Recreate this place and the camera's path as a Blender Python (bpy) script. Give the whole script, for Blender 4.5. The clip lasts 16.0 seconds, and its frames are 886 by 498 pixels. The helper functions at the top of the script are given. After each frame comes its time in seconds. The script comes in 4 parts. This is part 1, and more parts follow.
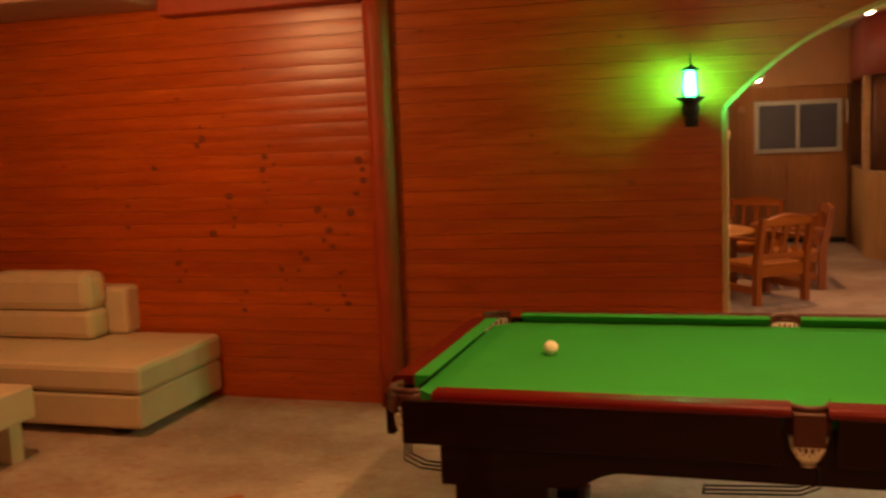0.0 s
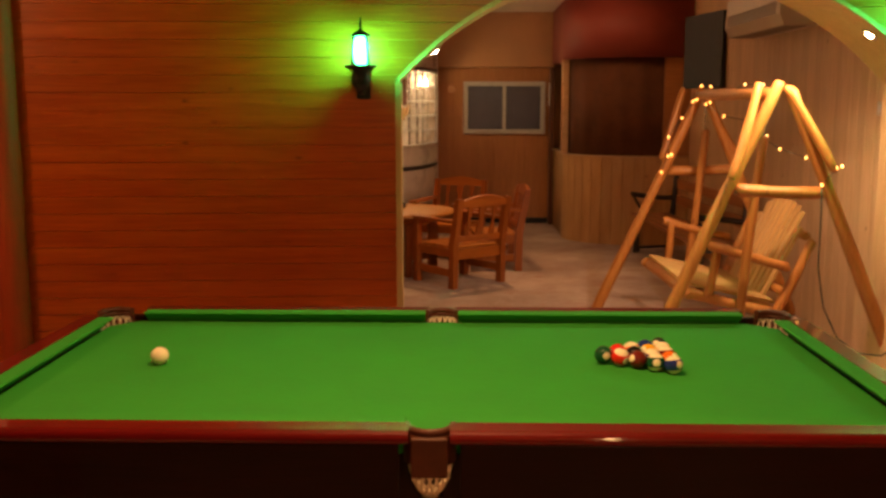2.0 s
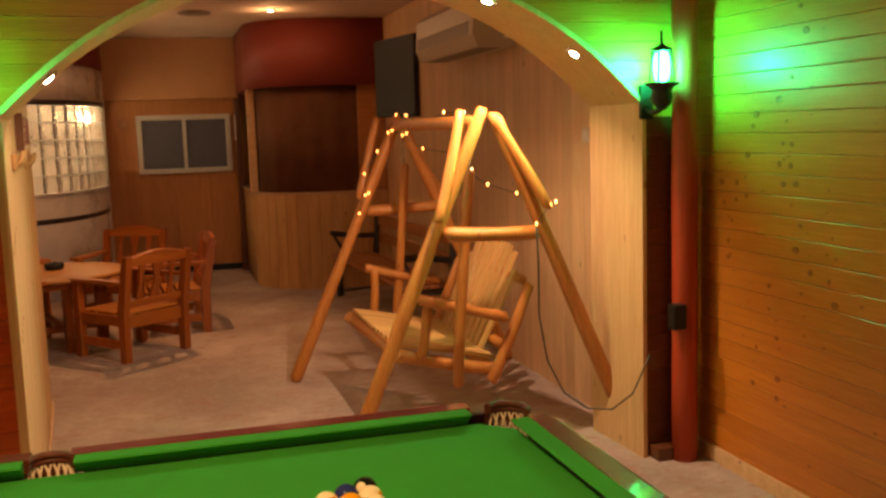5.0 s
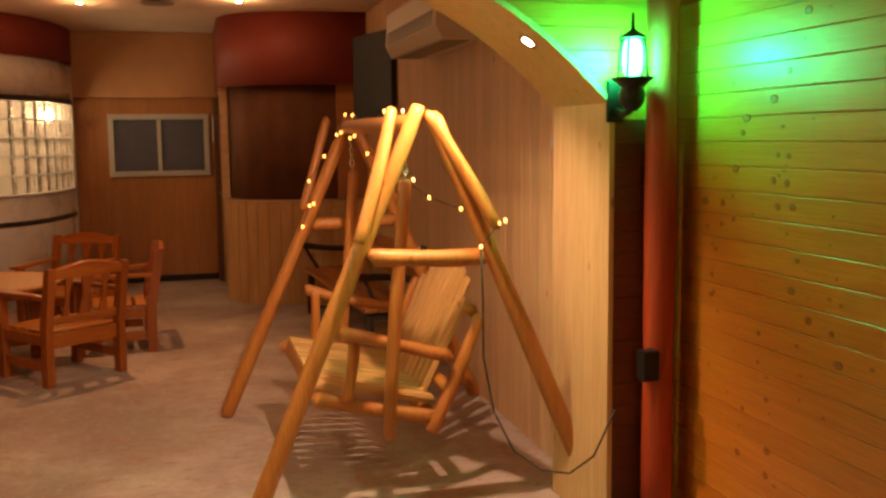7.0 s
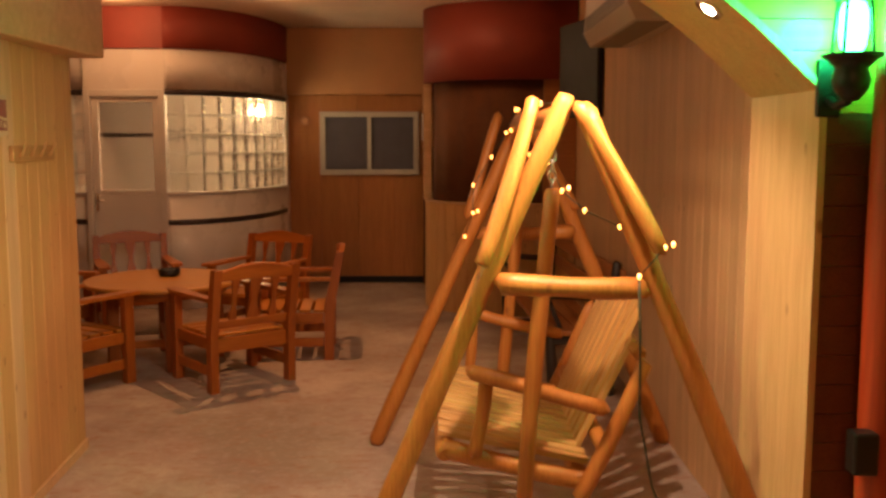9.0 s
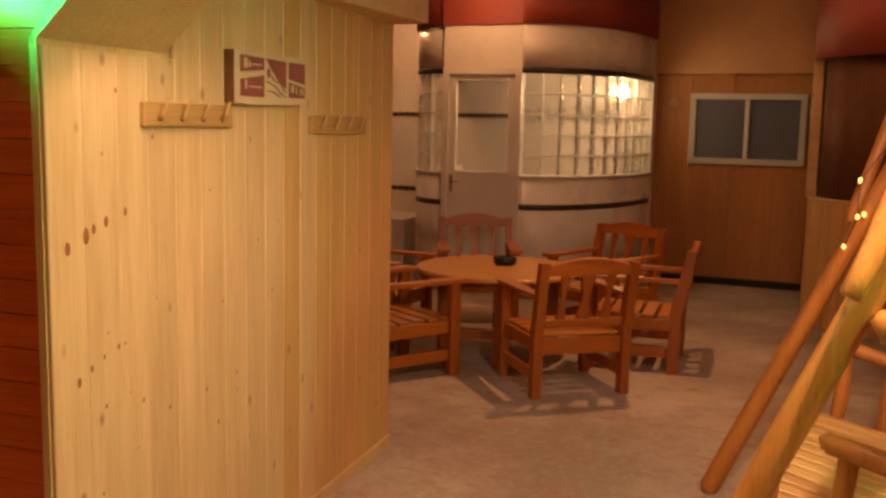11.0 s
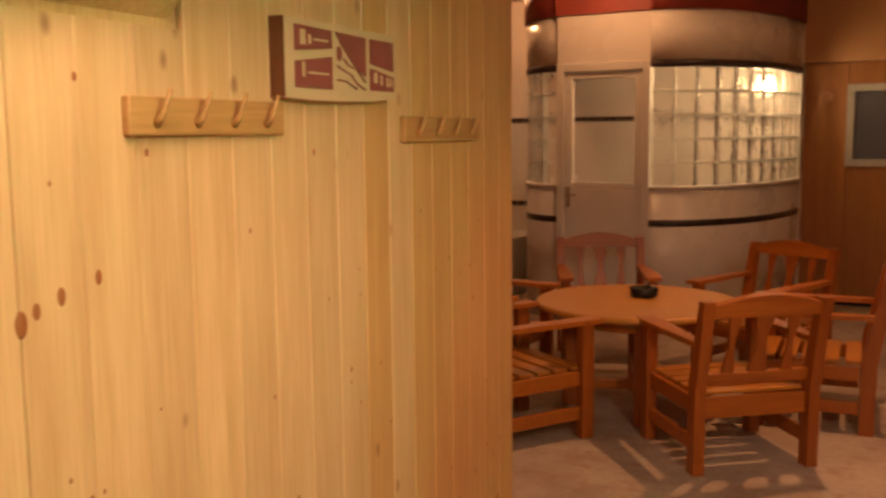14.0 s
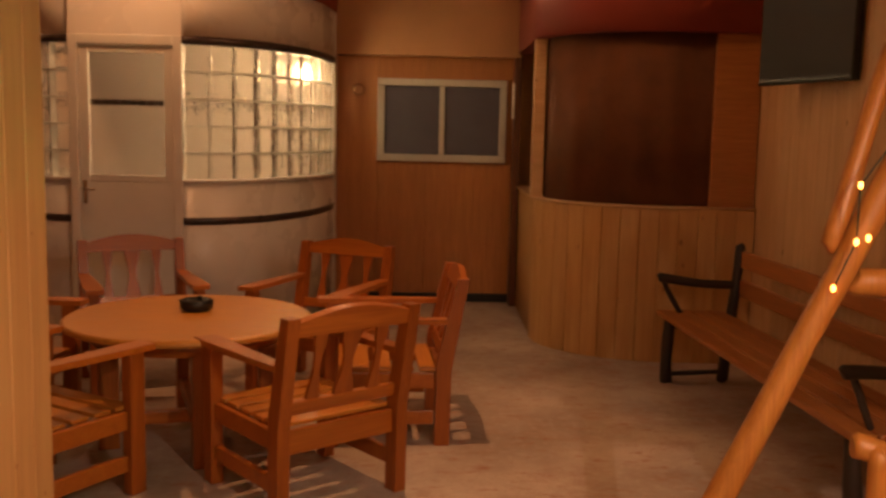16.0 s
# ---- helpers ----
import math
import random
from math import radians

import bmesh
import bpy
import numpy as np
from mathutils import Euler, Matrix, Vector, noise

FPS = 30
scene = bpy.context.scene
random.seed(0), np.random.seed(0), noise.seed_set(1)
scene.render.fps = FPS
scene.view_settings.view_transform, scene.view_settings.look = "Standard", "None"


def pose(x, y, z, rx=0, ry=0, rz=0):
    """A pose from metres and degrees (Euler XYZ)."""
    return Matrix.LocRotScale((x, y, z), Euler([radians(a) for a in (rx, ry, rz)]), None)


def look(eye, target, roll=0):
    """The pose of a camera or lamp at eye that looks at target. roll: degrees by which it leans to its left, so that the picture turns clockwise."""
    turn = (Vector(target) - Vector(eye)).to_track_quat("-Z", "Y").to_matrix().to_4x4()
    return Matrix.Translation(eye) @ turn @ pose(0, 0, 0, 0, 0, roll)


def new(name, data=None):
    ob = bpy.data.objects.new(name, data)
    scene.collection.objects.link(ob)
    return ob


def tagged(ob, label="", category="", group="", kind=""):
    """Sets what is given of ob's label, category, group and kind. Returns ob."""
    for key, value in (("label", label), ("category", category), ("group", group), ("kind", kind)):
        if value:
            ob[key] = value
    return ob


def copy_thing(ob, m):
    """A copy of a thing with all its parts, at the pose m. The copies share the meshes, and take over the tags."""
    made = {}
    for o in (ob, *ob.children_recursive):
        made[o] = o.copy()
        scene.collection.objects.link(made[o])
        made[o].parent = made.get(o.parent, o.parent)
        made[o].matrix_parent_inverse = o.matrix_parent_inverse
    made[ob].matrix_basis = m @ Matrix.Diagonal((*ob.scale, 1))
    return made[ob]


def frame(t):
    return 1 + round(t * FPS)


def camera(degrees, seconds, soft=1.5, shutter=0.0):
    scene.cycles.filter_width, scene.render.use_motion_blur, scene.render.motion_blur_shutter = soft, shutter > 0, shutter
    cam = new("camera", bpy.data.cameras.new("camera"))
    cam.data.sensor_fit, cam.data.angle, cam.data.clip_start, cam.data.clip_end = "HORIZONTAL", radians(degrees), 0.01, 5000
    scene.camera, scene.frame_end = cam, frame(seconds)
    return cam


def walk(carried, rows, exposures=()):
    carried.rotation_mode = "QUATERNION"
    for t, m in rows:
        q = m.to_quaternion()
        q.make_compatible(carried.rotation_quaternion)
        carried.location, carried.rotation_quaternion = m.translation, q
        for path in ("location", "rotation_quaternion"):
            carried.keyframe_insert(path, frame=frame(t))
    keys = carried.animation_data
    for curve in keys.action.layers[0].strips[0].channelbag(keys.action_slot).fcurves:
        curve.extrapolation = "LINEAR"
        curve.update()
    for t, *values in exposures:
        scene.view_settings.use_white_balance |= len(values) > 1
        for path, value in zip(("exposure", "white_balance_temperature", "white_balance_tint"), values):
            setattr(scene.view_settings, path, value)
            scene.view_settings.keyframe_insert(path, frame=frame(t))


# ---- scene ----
cam = camera(50.0, 16.0, 2.7, 0.25)
PATH = [
    (0, (1.101, 0.542, 1.641), (0.517, 2.44, 1.402), -2.4),
    (0.5, (1.166, 0.72, 1.619), (0.816, 2.67, 1.346), -2.4),
    (1, (1.268, 0.868, 1.617), (0.997, 2.832, 1.352), -1.1),
    (1.5, (1.357, 0.997, 1.607), (1.13, 2.962, 1.312), -1.0),
    (2, (1.391, 1.179, 1.598), (1.348, 3.156, 1.297), -0.0),
    (2.5, (1.387, 1.364, 1.616), (1.493, 3.345, 1.361), -0.3),
    (3, (1.419, 1.494, 1.613), (1.577, 3.466, 1.322), -0.7),
    (3.5, (1.488, 1.663, 1.617), (1.715, 3.63, 1.33), -0.7),
    (4, (1.537, 1.791, 1.624), (1.766, 3.76, 1.361), -0.9),
    (4.5, (1.58, 2.004, 1.635), (1.998, 3.942, 1.369), -0.8),
    (5, (1.633, 2.171, 1.626), (2.191, 4.075, 1.377), -1.8),
    (7.5, (2.425, 2.963, 1.584), (2.888, 4.895, 1.358), 0.5),
    (8, (2.576, 3.099, 1.576), (2.843, 5.064, 1.317), 0.6),
    (8.5, (2.671, 3.323, 1.57), (2.797, 5.305, 1.33), 0.8),
    (9, (2.752, 3.518, 1.579), (2.751, 5.505, 1.353), -0.0),
    (9.5, (2.858, 3.729, 1.566), (2.613, 5.699, 1.322), 0.9),
    (12, (2.778, 4.671, 1.531), (1.905, 6.454, 1.287), 0.5),
    (12.5, (2.647, 4.846, 1.526), (1.749, 6.617, 1.285), 0.1),
    (13, (2.547, 4.961, 1.517), (1.487, 6.637, 1.256), -0.9),
    (13.5, (2.411, 5.133, 1.517), (1.345, 6.807, 1.265), -1.3),
    (14, (2.294, 5.252, 1.511), (1.338, 6.992, 1.272), -0.6),
    (14.5, (2.124, 5.411, 1.515), (1.538, 7.309, 1.288), -1.9),
    (15, (1.994, 5.594, 1.502), (1.637, 7.538, 1.2), 0.2),
    (15.5, (1.918, 5.739, 1.513), (1.716, 7.709, 1.231), 0.4),
    (16, (1.848, 5.947, 1.469), (1.877, 7.932, 1.222), 1.3),
]
walk(cam, [(t, look(e, a, r)) for t, e, a, r in PATH])

# ---------------------------------------------------------------- world and lights
world = bpy.data.worlds.new("night")
scene.world = world
world.use_nodes = True
world.node_tree.nodes["Background"].inputs[0].default_value = (0.05, 0.06, 0.10, 1)
world.node_tree.nodes["Background"].inputs[1].default_value = 0.05
scene.view_settings.exposure = 0.0

WARM = (1.0, 0.50, 0.19)


def lamp(name, kind, at, energy, colour, size=0.05, target=None, angle=100, blend=0.6):
    d = bpy.data.lights.new(name, kind)
    d.energy, d.color = energy, colour
    if kind == "AREA":
        d.shape, d.size = "DISK", size
    else:
        d.shadow_soft_size = size
    if kind == "SPOT":
        d.spot_size, d.spot_blend = radians(angle), blend
    ob = new(name, d)
    ob.matrix_world = look(at, target) if target else Matrix.Translation(at)
    return ob


AMBER = (1.0, 0.455, 0.18)
GREEN = (0.005, 1.0, 0.28)
HALOGEN = (1.0, 0.63, 0.41)
lamp("lantern_light", "POINT", (0.885, 5.905, 1.865), 2, GREEN, 0.035)
lamp("lantern_light", "POINT", (3.83, 6.065, 1.885), 22, GREEN, 0.035)
lamp("arch_spot_light", "SPOT", (1.272, 6.175, 1.845), 6, HALOGEN, 0.03, (2.2, 6.7, 0.2), 168, 0.35)
lamp("arch_spot_light", "SPOT", (3.487, 6.32, 1.925), 36, HALOGEN, 0.03, (1.1, 7.1, 0.9), 112, 0.6)
lamp("arch_spot_light", "SPOT", (1.82, 6.21, 2.165), 30, HALOGEN, 0.02, (2.20, 6.75, 0.2), 150, 0.6)
lamp("arch_spot_light", "SPOT", (3.07, 6.30, 2.16), 140, HALOGEN, 0.012, (2.55, 6.90, 0.2), 140, 0.6)
lamp("back_spot_light", "POINT", (-0.10, 11.75, 2.70), 15, AMBER, 0.06)
lamp("back_spot_light", "POINT", (1.39, 11.75, 2.70), 6, AMBER, 0.12)
lamp("back_spot_light", "POINT", (-1.40, 13.00, 2.70), 20, AMBER, 0.03)
lamp("back_spot_light", "POINT", (2.72, 11.40, 2.70), 5, AMBER, 0.06)
lamp("table_spot_light", "SPOT", (1.74, 10.20, 2.76), 112, AMBER, 0.012, (1.10, 9.75, 0.0), 100, 0.6)
lamp("cubicle_light", "POINT", (0.80, 13.30, 1.84), 2.5, (1.0, 0.60, 0.29), 0.04)
lamp("pool_room_light", "POINT", (-2.02, 4.1, 2.45), 68, WARM, 0.10)
lamp("billiard_light", "SPOT", (1.30, 3.45, 2.56), 185, WARM, 0.05, (1.30, 3.46, 0), 110, 0.5)
# added fill without a fixture, out of view, to warm the right wall
lamp("pool_room_light", "POINT", (2.3, 0.1, 2.45), 80, WARM, 0.10)

# ---------------------------------------------------------------- materials


def mat(name):
    m = bpy.data.materials.new(name)
    m.use_nodes = True
    return m, m.node_tree.nodes, m.node_tree.links, m.node_tree.nodes["Principled BSDF"]


def mixer(n, l, fac, a, b, mode="MIX"):
    x = n.new("ShaderNodeMix")
    x.data_type, x.blend_type = "RGBA", mode
    for sock, v in ((x.inputs[0], fac), (x.inputs[6], a), (x.inputs[7], b)):
        if isinstance(v, bpy.types.NodeSocket):
            l.new(v, sock)
        elif isinstance(v, (int, float)):
            sock.default_value = v
        else:
            sock.default_value = (*v, 1)
    return x.outputs[2]


def ramp(n, l, src, lo, hi):
    r = n.new("ShaderNodeMapRange")
    r.inputs[1].default_value, r.inputs[2].default_value = lo, hi
    l.new(src, r.inputs[0])
    return r.outputs[0]


def tex(n, l, vec, scale, detail=3, rough=0.55):
    t = n.new("ShaderNodeTexNoise")
    t.inputs["Scale"].default_value, t.inputs["Detail"].default_value, t.inputs["Roughness"].default_value = scale, detail, rough
    l.new(vec, t.inputs["Vector"])
    return t.outputs["Fac"]


def coords(n, l, scale=(1, 1, 1), shift=True):
    c = n.new("ShaderNodeTexCoord")
    m = n.new("ShaderNodeMapping")
    m.inputs["Scale"].default_value = scale
    l.new(c.outputs["Object"], m.inputs["Vector"])
    if not shift:
        return m.outputs[0]
    o = n.new("ShaderNodeObjectInfo")
    k = n.new("ShaderNodeMath")
    k.operation = "MULTIPLY"
    k.inputs[1].default_value = 37.0
    l.new(o.outputs["Random"], k.inputs[0])
    a = n.new("ShaderNodeVectorMath")
    l.new(m.outputs[0], a.inputs[0])
    l.new(k.outputs[0], a.inputs[1])
    return a.outputs[0]


def bump(n, l, b, height, strength, distance=0.01):
    x = n.new("ShaderNodeBump")
    x.inputs["Strength"].default_value, x.inputs["Distance"].default_value = strength, distance
    l.new(height, x.inputs["Height"])
    l.new(x.outputs[0], b.inputs["Normal"])


def wood(name, dark, light, axis="X", rough=0.35, coat=0.0, knots=0.6, spread=0.25, knot_scale=4.6, streak=0.45):
    """Grain runs along the given local axis; each piece takes its own tone."""
    m, n, l, b = mat(name)
    i = "XYZ".index(axis)
    s = [9.0, 9.0, 9.0]
    s[i] = 0.7
    v = coords(n, l, s)
    g1 = tex(n, l, v, 2.2, 5, 0.6)
    s2 = [40.0, 40.0, 40.0]
    s2[i] = 1.6
    g2 = tex(n, l, coords(n, l, s2), 3.0, 3, 0.6)
    col = mixer(n, l, ramp(n, l, g1, 0.32, 0.68), dark, light)
    fine = mixer(n, l, ramp(n, l, g2, 0.35, 0.7), [c * 0.72 for c in dark], light)
    col = mixer(n, l, streak, col, fine)
    if knots:
        ks = [knot_scale * 1.8] * 3
        ks[i] = knot_scale
        vo = n.new("ShaderNodeTexVoronoi")
        vo.inputs["Scale"].default_value = 1.0
        l.new(coords(n, l, ks), vo.inputs["Vector"])
        vo.inputs["Randomness"].default_value = 1.0
        k = ramp(n, l, vo.outputs["Distance"], 0.115, 0.055)
        few = ramp(n, l, tex(n, l, coords(n, l, (1, 1, 1)), 3.1, 2), 0.44, 0.52)
        both = n.new("ShaderNodeMath")
        both.operation = "MULTIPLY"
        l.new(k, both.inputs[0])
        l.new(few, both.inputs[1])
        k = both.outputs[0]
        km = n.new("ShaderNodeMath")
        km.operation = "MULTIPLY"
        km.inputs[1].default_value = knots
        l.new(k, km.inputs[0])
        col = mixer(n, l, km.outputs[0], col, [dark[0] * 0.35, dark[1] * 0.25, dark[2] * 0.2])
    o = n.new("ShaderNodeObjectInfo")
    hv = n.new("ShaderNodeHueSaturation")
    l.new(ramp_to(n, l, o.outputs["Random"], 1 - spread, 1 + spread), hv.inputs["Value"])
    l.new(col, hv.inputs["Color"])
    stain = tex(n, l, coords(n, l, (1, 1, 1)), 1.3, 3)
    col = mixer(n, l, ramp_to(n, l, ramp(n, l, stain, 0.35, 0.7), 0.0, 0.3), hv.outputs[0], [c * 0.8 for c in dark])
    l.new(col, b.inputs["Base Color"])
    l.new(ramp_to(n, l, g1, rough - 0.08, rough + 0.14), b.inputs["Roughness"])
    b.inputs["Coat Weight"].default_value = coat
    b.inputs["Coat Roughness"].default_value = 0.18
    bump(n, l, b, g2, 0.12, 0.004)
    return m


def ramp_to(n, l, src, lo, hi):
    r = n.new("ShaderNodeMapRange")
    r.inputs[3].default_value, r.inputs[4].default_value = lo, hi
    l.new(src, r.inputs[0])
    return r.outputs[0]


def plain(name, colour, rough=0.5, metal=0.0, vary=0.15, scale=6.0, bumps=0.05, coat=0.0):
    m, n, l, b = mat(name)
    v = coords(n, l)
    a = tex(n, l, v, scale, 5, 0.6)
    c = tex(n, l, v, scale * 9, 2)
    col = mixer(n, l, ramp(n, l, a, 0.3, 0.7), [k * (1 - vary) for k in colour], [min(1, k * (1 + vary)) for k in colour])
    col = mixer(n, l, ramp_to(n, l, c, 0, vary), col, [k * 0.6 for k in colour])
    l.new(col, b.inputs["Base Color"])
    l.new(ramp_to(n, l, a, max(0.02, rough - 0.08), min(1, rough + 0.08)), b.inputs["Roughness"])
    b.inputs["Metallic"].default_value, b.inputs["Coat Weight"].default_value = metal, coat
    if bumps:
        bump(n, l, b, c, bumps, 0.004)
    return m


def glow(name, colour, strength):
    m, n, l, b = mat(name)
    b.inputs["Base Color"].default_value = (0.8, 0.8, 0.8, 1)
    b.inputs["Emission Color"].default_value = (*colour, 1)
    b.inputs["Emission Strength"].default_value = strength
    return m


def glass(name, colour, rough, wavy=0.0):
    m, n, l, b = mat(name)
    b.inputs["Base Color"].default_value = (*colour, 1)
    b.inputs["Transmission Weight"].default_value = 1.0
    b.inputs["Roughness"].default_value, b.inputs["IOR"].default_value = rough, 1.45
    if wavy:
        bump(n, l, b, tex(n, l, coords(n, l, (1, 1, 0.35)), 26, 2), wavy, 0.02)
    return m


M = {}
M["red_pine"] = wood("red_stained_pine", (0.38, 0.050, 0.002), (0.60, 0.115, 0.004), "X", 0.30, 0.0, 0.75, 0.07)
M["amber_pine"] = wood("amber_pine", (0.50, 0.158, 0.015), (0.62, 0.222, 0.024), "X", 0.34, 0.12, 0.8, 0.07, 7)
M["pale_pine"] = wood("pale_pine", (0.56, 0.345, 0.165), (0.73, 0.50, 0.28), "X", 0.46, 0.06, 0.75, 0.09, 4.6, 0.28)
M["lining"] = wood("pale_lining_pine", (0.56, 0.35, 0.145), (0.74, 0.52, 0.26), "Z", 0.42, 0.08, 0.75, 0.05)
M["back_pine"] = wood("brown_pine", (0.38, 0.145, 0.04), (0.50, 0.215, 0.06), "X", 0.45, 0.05, 0.3, 0.10)
M["log_x"] = wood("peeled_log", (0.39, 0.130, 0.021), (0.56, 0.235, 0.046), "Z", 0.42, 0.06, 0.8, 0.10, 5)
M["coat_pine"] = wood("orange_pine", (0.52, 0.285, 0.10), (0.66, 0.405, 0.165), "X", 0.46, 0.06, 0.75, 0.07, 4.6, 0.28)
M["rack_pine"] = wood("brown_rack_pine", (0.40, 0.21, 0.07), (0.54, 0.31, 0.12), "X", 0.5, 0.03, 0.5, 0.05)
M["slat"] = wood("swing_slat_pine", (0.56, 0.30, 0.09), (0.70, 0.42, 0.15), "X", 0.45, 0.05, 0.6, 0.10, 6)
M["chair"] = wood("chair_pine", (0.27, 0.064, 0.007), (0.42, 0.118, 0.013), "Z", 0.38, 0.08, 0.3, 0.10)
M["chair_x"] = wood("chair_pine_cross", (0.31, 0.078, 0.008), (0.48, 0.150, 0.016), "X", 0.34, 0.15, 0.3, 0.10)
# chair pine again, with the light falling on the seats put into its colour
M["lit_seat_pine"] = wood("lit_seat_pine", (0.44, 0.150, 0.020), (0.58, 0.230, 0.036), "X", 0.36, 0.12, 0.3, 0.10)
M["table"] = wood("table_pine", (0.40, 0.160, 0.024), (0.54, 0.245, 0.044), "X", 0.36, 0.12, 0.3, 0.06)
M["column"] = wood("red_log", (0.30, 0.030, 0.003), (0.44, 0.055, 0.005), "Z", 0.55, 0.0, 0.3, 0.05)
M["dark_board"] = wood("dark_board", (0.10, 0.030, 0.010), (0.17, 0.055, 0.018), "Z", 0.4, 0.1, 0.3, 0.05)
M["mahogany"] = wood("mahogany", (0.10, 0.0025, 0.003), (0.16, 0.004, 0.005), "X", 0.42, 0.7, 0.0, 0.05)
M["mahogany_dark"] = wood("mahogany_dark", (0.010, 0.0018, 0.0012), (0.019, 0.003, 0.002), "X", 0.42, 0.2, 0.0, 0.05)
for gloss in ("mahogany", "mahogany_dark"):
    M[gloss].node_tree.nodes["Principled BSDF"].inputs["Coat Roughness"].default_value = 0.035
    M[gloss].node_tree.nodes["Principled BSDF"].inputs["Specular IOR Level"].default_value = 0.12
M["bench"] = wood("bench_wood", (0.30, 0.10, 0.022), (0.44, 0.16, 0.035), "Y", 0.4, 0.1, 0.4, 0.1)
M["black_wood"] = plain("blackened_wood", (0.03, 0.02, 0.015), 0.5)
M["felt"] = plain("green_felt", (0.022, 0.27, 0.020), 0.92, 0, 0.07, 4, 0.25)
M["leather"] = plain("pocket_leather", (0.085, 0.020, 0.008), 0.5, 0, 0.2, 30)
M["net"] = plain("white_net_cord", (0.75, 0.68, 0.55), 0.8)
M["black"] = plain("black_metal", (0.012, 0.013, 0.013), 0.4, 0.3)
M["screen"] = plain("black_plastic", (0.010, 0.010, 0.010), 0.65)
M["chrome"] = plain("chrome", (0.7, 0.7, 0.7), 0.18, 1.0, 0.05)
M["white_paint"] = plain("white_paint", (0.74, 0.72, 0.68), 0.4, 0, 0.04, 3)
M["aluminium"] = plain("white_aluminium", (0.52, 0.50, 0.46), 0.35, 0.0, 0.05)
M["leatherette"] = plain("cream_leatherette", (0.66, 0.55, 0.38), 0.5, 0, 0.06, 5, 0.12)
M["tile"] = plain("white_tile", (0.76, 0.72, 0.68), 0.28, 0, 0.02, 2.5, 0.02)
M["band"] = plain("dark_mosaic", (0.05, 0.035, 0.035), 0.3, 0, 0.6, 20)
M["red_paint"] = plain("red_painted_fascia", (0.27, 0.045, 0.03), 0.6, 0, 0.12, 2)
M["orange_panel"] = plain("orange_brown_panel", (0.46, 0.24, 0.11), 0.6, 0, 0.12, 1.2)
M["ceiling"] = plain("ceiling_paint", (0.76, 0.64, 0.52), 0.8, 0, 0.08, 1.5)
M["panel"] = plain("faded_panel", (0.42, 0.22, 0.15), 0.7, 0, 0.15, 3)
M["curtain"] = plain("brown_curtain", (0.135, 0.048, 0.017), 0.85, 0, 0.25, 5, 0.1)
M["ac"] = plain("ivory_plastic", (0.60, 0.55, 0.44), 0.4, 0, 0.04)
M["ac_dark"] = plain("grey_grille", (0.26, 0.23, 0.18), 0.5)
M["window_glass"] = plain("night_window", (0.085, 0.085, 0.12), 0.5, 0, 0.2, 1.5, 0)
M["glass"] = glass("clear_glass", (0.86, 0.80, 0.77), 0.06)
M["brick_glass"] = glass("glass_block", (0.90, 0.84, 0.78), 0.10, 0.6)
M["mortar"] = plain("white_mortar", (0.62, 0.59, 0.54), 0.7)
M["lantern_glow"] = glow("green_bulb", (0.045, 1.0, 0.26), 130)
M["warm_glow"] = glow("warm_bulb", (1.0, 0.78, 0.50), 140)
M["bulb_glow"] = glow("bare_bulb", (1.0, 0.68, 0.34), 120)
M["fairy_glow"] = glow("fairy_bulb", (1.0, 0.36, 0.06), 7)
M["lantern_glass"] = glass("lantern_glass", (0.97, 1.0, 0.97), 0.12)
M["lantern_glass"].node_tree.nodes["Principled BSDF"].inputs["IOR"].default_value = 1.04
M["cord"] = plain("dark_green_cord", (0.03, 0.035, 0.02), 0.5)
M["paper"] = plain("sign_ground", (0.56, 0.42, 0.26), 0.6, 0, 0.1, 8)
M["sign_red"] = plain("sign_maroon", (0.24, 0.065, 0.055), 0.6, 0, 0.2, 14)
M["green_cloth"] = plain("green_cloth", (0.14, 0.36, 0.10), 0.8)
M["knot"] = plain("resin_knot", (0.31, 0.105, 0.032), 0.5, 0, 0.3, 60)
M["amber_knot"] = plain("brown_knot", (0.32, 0.098, 0.013), 0.55, 0, 0.5, 50)
M["red_knot"] = plain("dark_red_knot", (0.20, 0.036, 0.005), 0.75, 0, 0.4, 60)
M["white_ball"] = plain("ivory_ball", (0.80, 0.74, 0.56), 0.12, 0, 0.03)


def carpet():
    m, n, l, b = mat("stained_carpet")
    v = coords(n, l, (1, 1, 1), False)
    a = tex(n, l, v, 0.9, 5, 0.62)
    c = tex(n, l, v, 3.4, 5, 0.72)
    c2 = tex(n, l, coords(n, l, (1.0, 2.2, 1), False), 7.5, 4, 0.75)
    d = tex(n, l, v, 90, 2)
    e = tex(n, l, v, 22, 3, 0.7)
    col = mixer(n, l, ramp(n, l, a, 0.38, 0.62), (0.31, 0.225, 0.178), (0.56, 0.455, 0.385))
    col = mixer(n, l, ramp_to(n, l, ramp(n, l, c, 0.50, 0.66), 0, 0.6), col, (0.36, 0.205, 0.140))
    col = mixer(n, l, ramp_to(n, l, ramp(n, l, c2, 0.56, 0.66), 0, 0.8), col, (0.34, 0.14, 0.078))
    col = mixer(n, l, ramp_to(n, l, ramp(n, l, e, 0.50, 0.72), 0, 0.35), col, (0.62, 0.54, 0.48))
    col = mixer(n, l, ramp_to(n, l, ramp(n, l, d, 0.3, 0.7), 0, 0.4), col, (0.26, 0.22, 0.19))
    l.new(col, b.inputs["Base Color"])
    b.inputs["Roughness"].default_value = 0.9
    bump(n, l, b, d, 0.5, 0.006)
    return m


M["carpet"] = carpet()

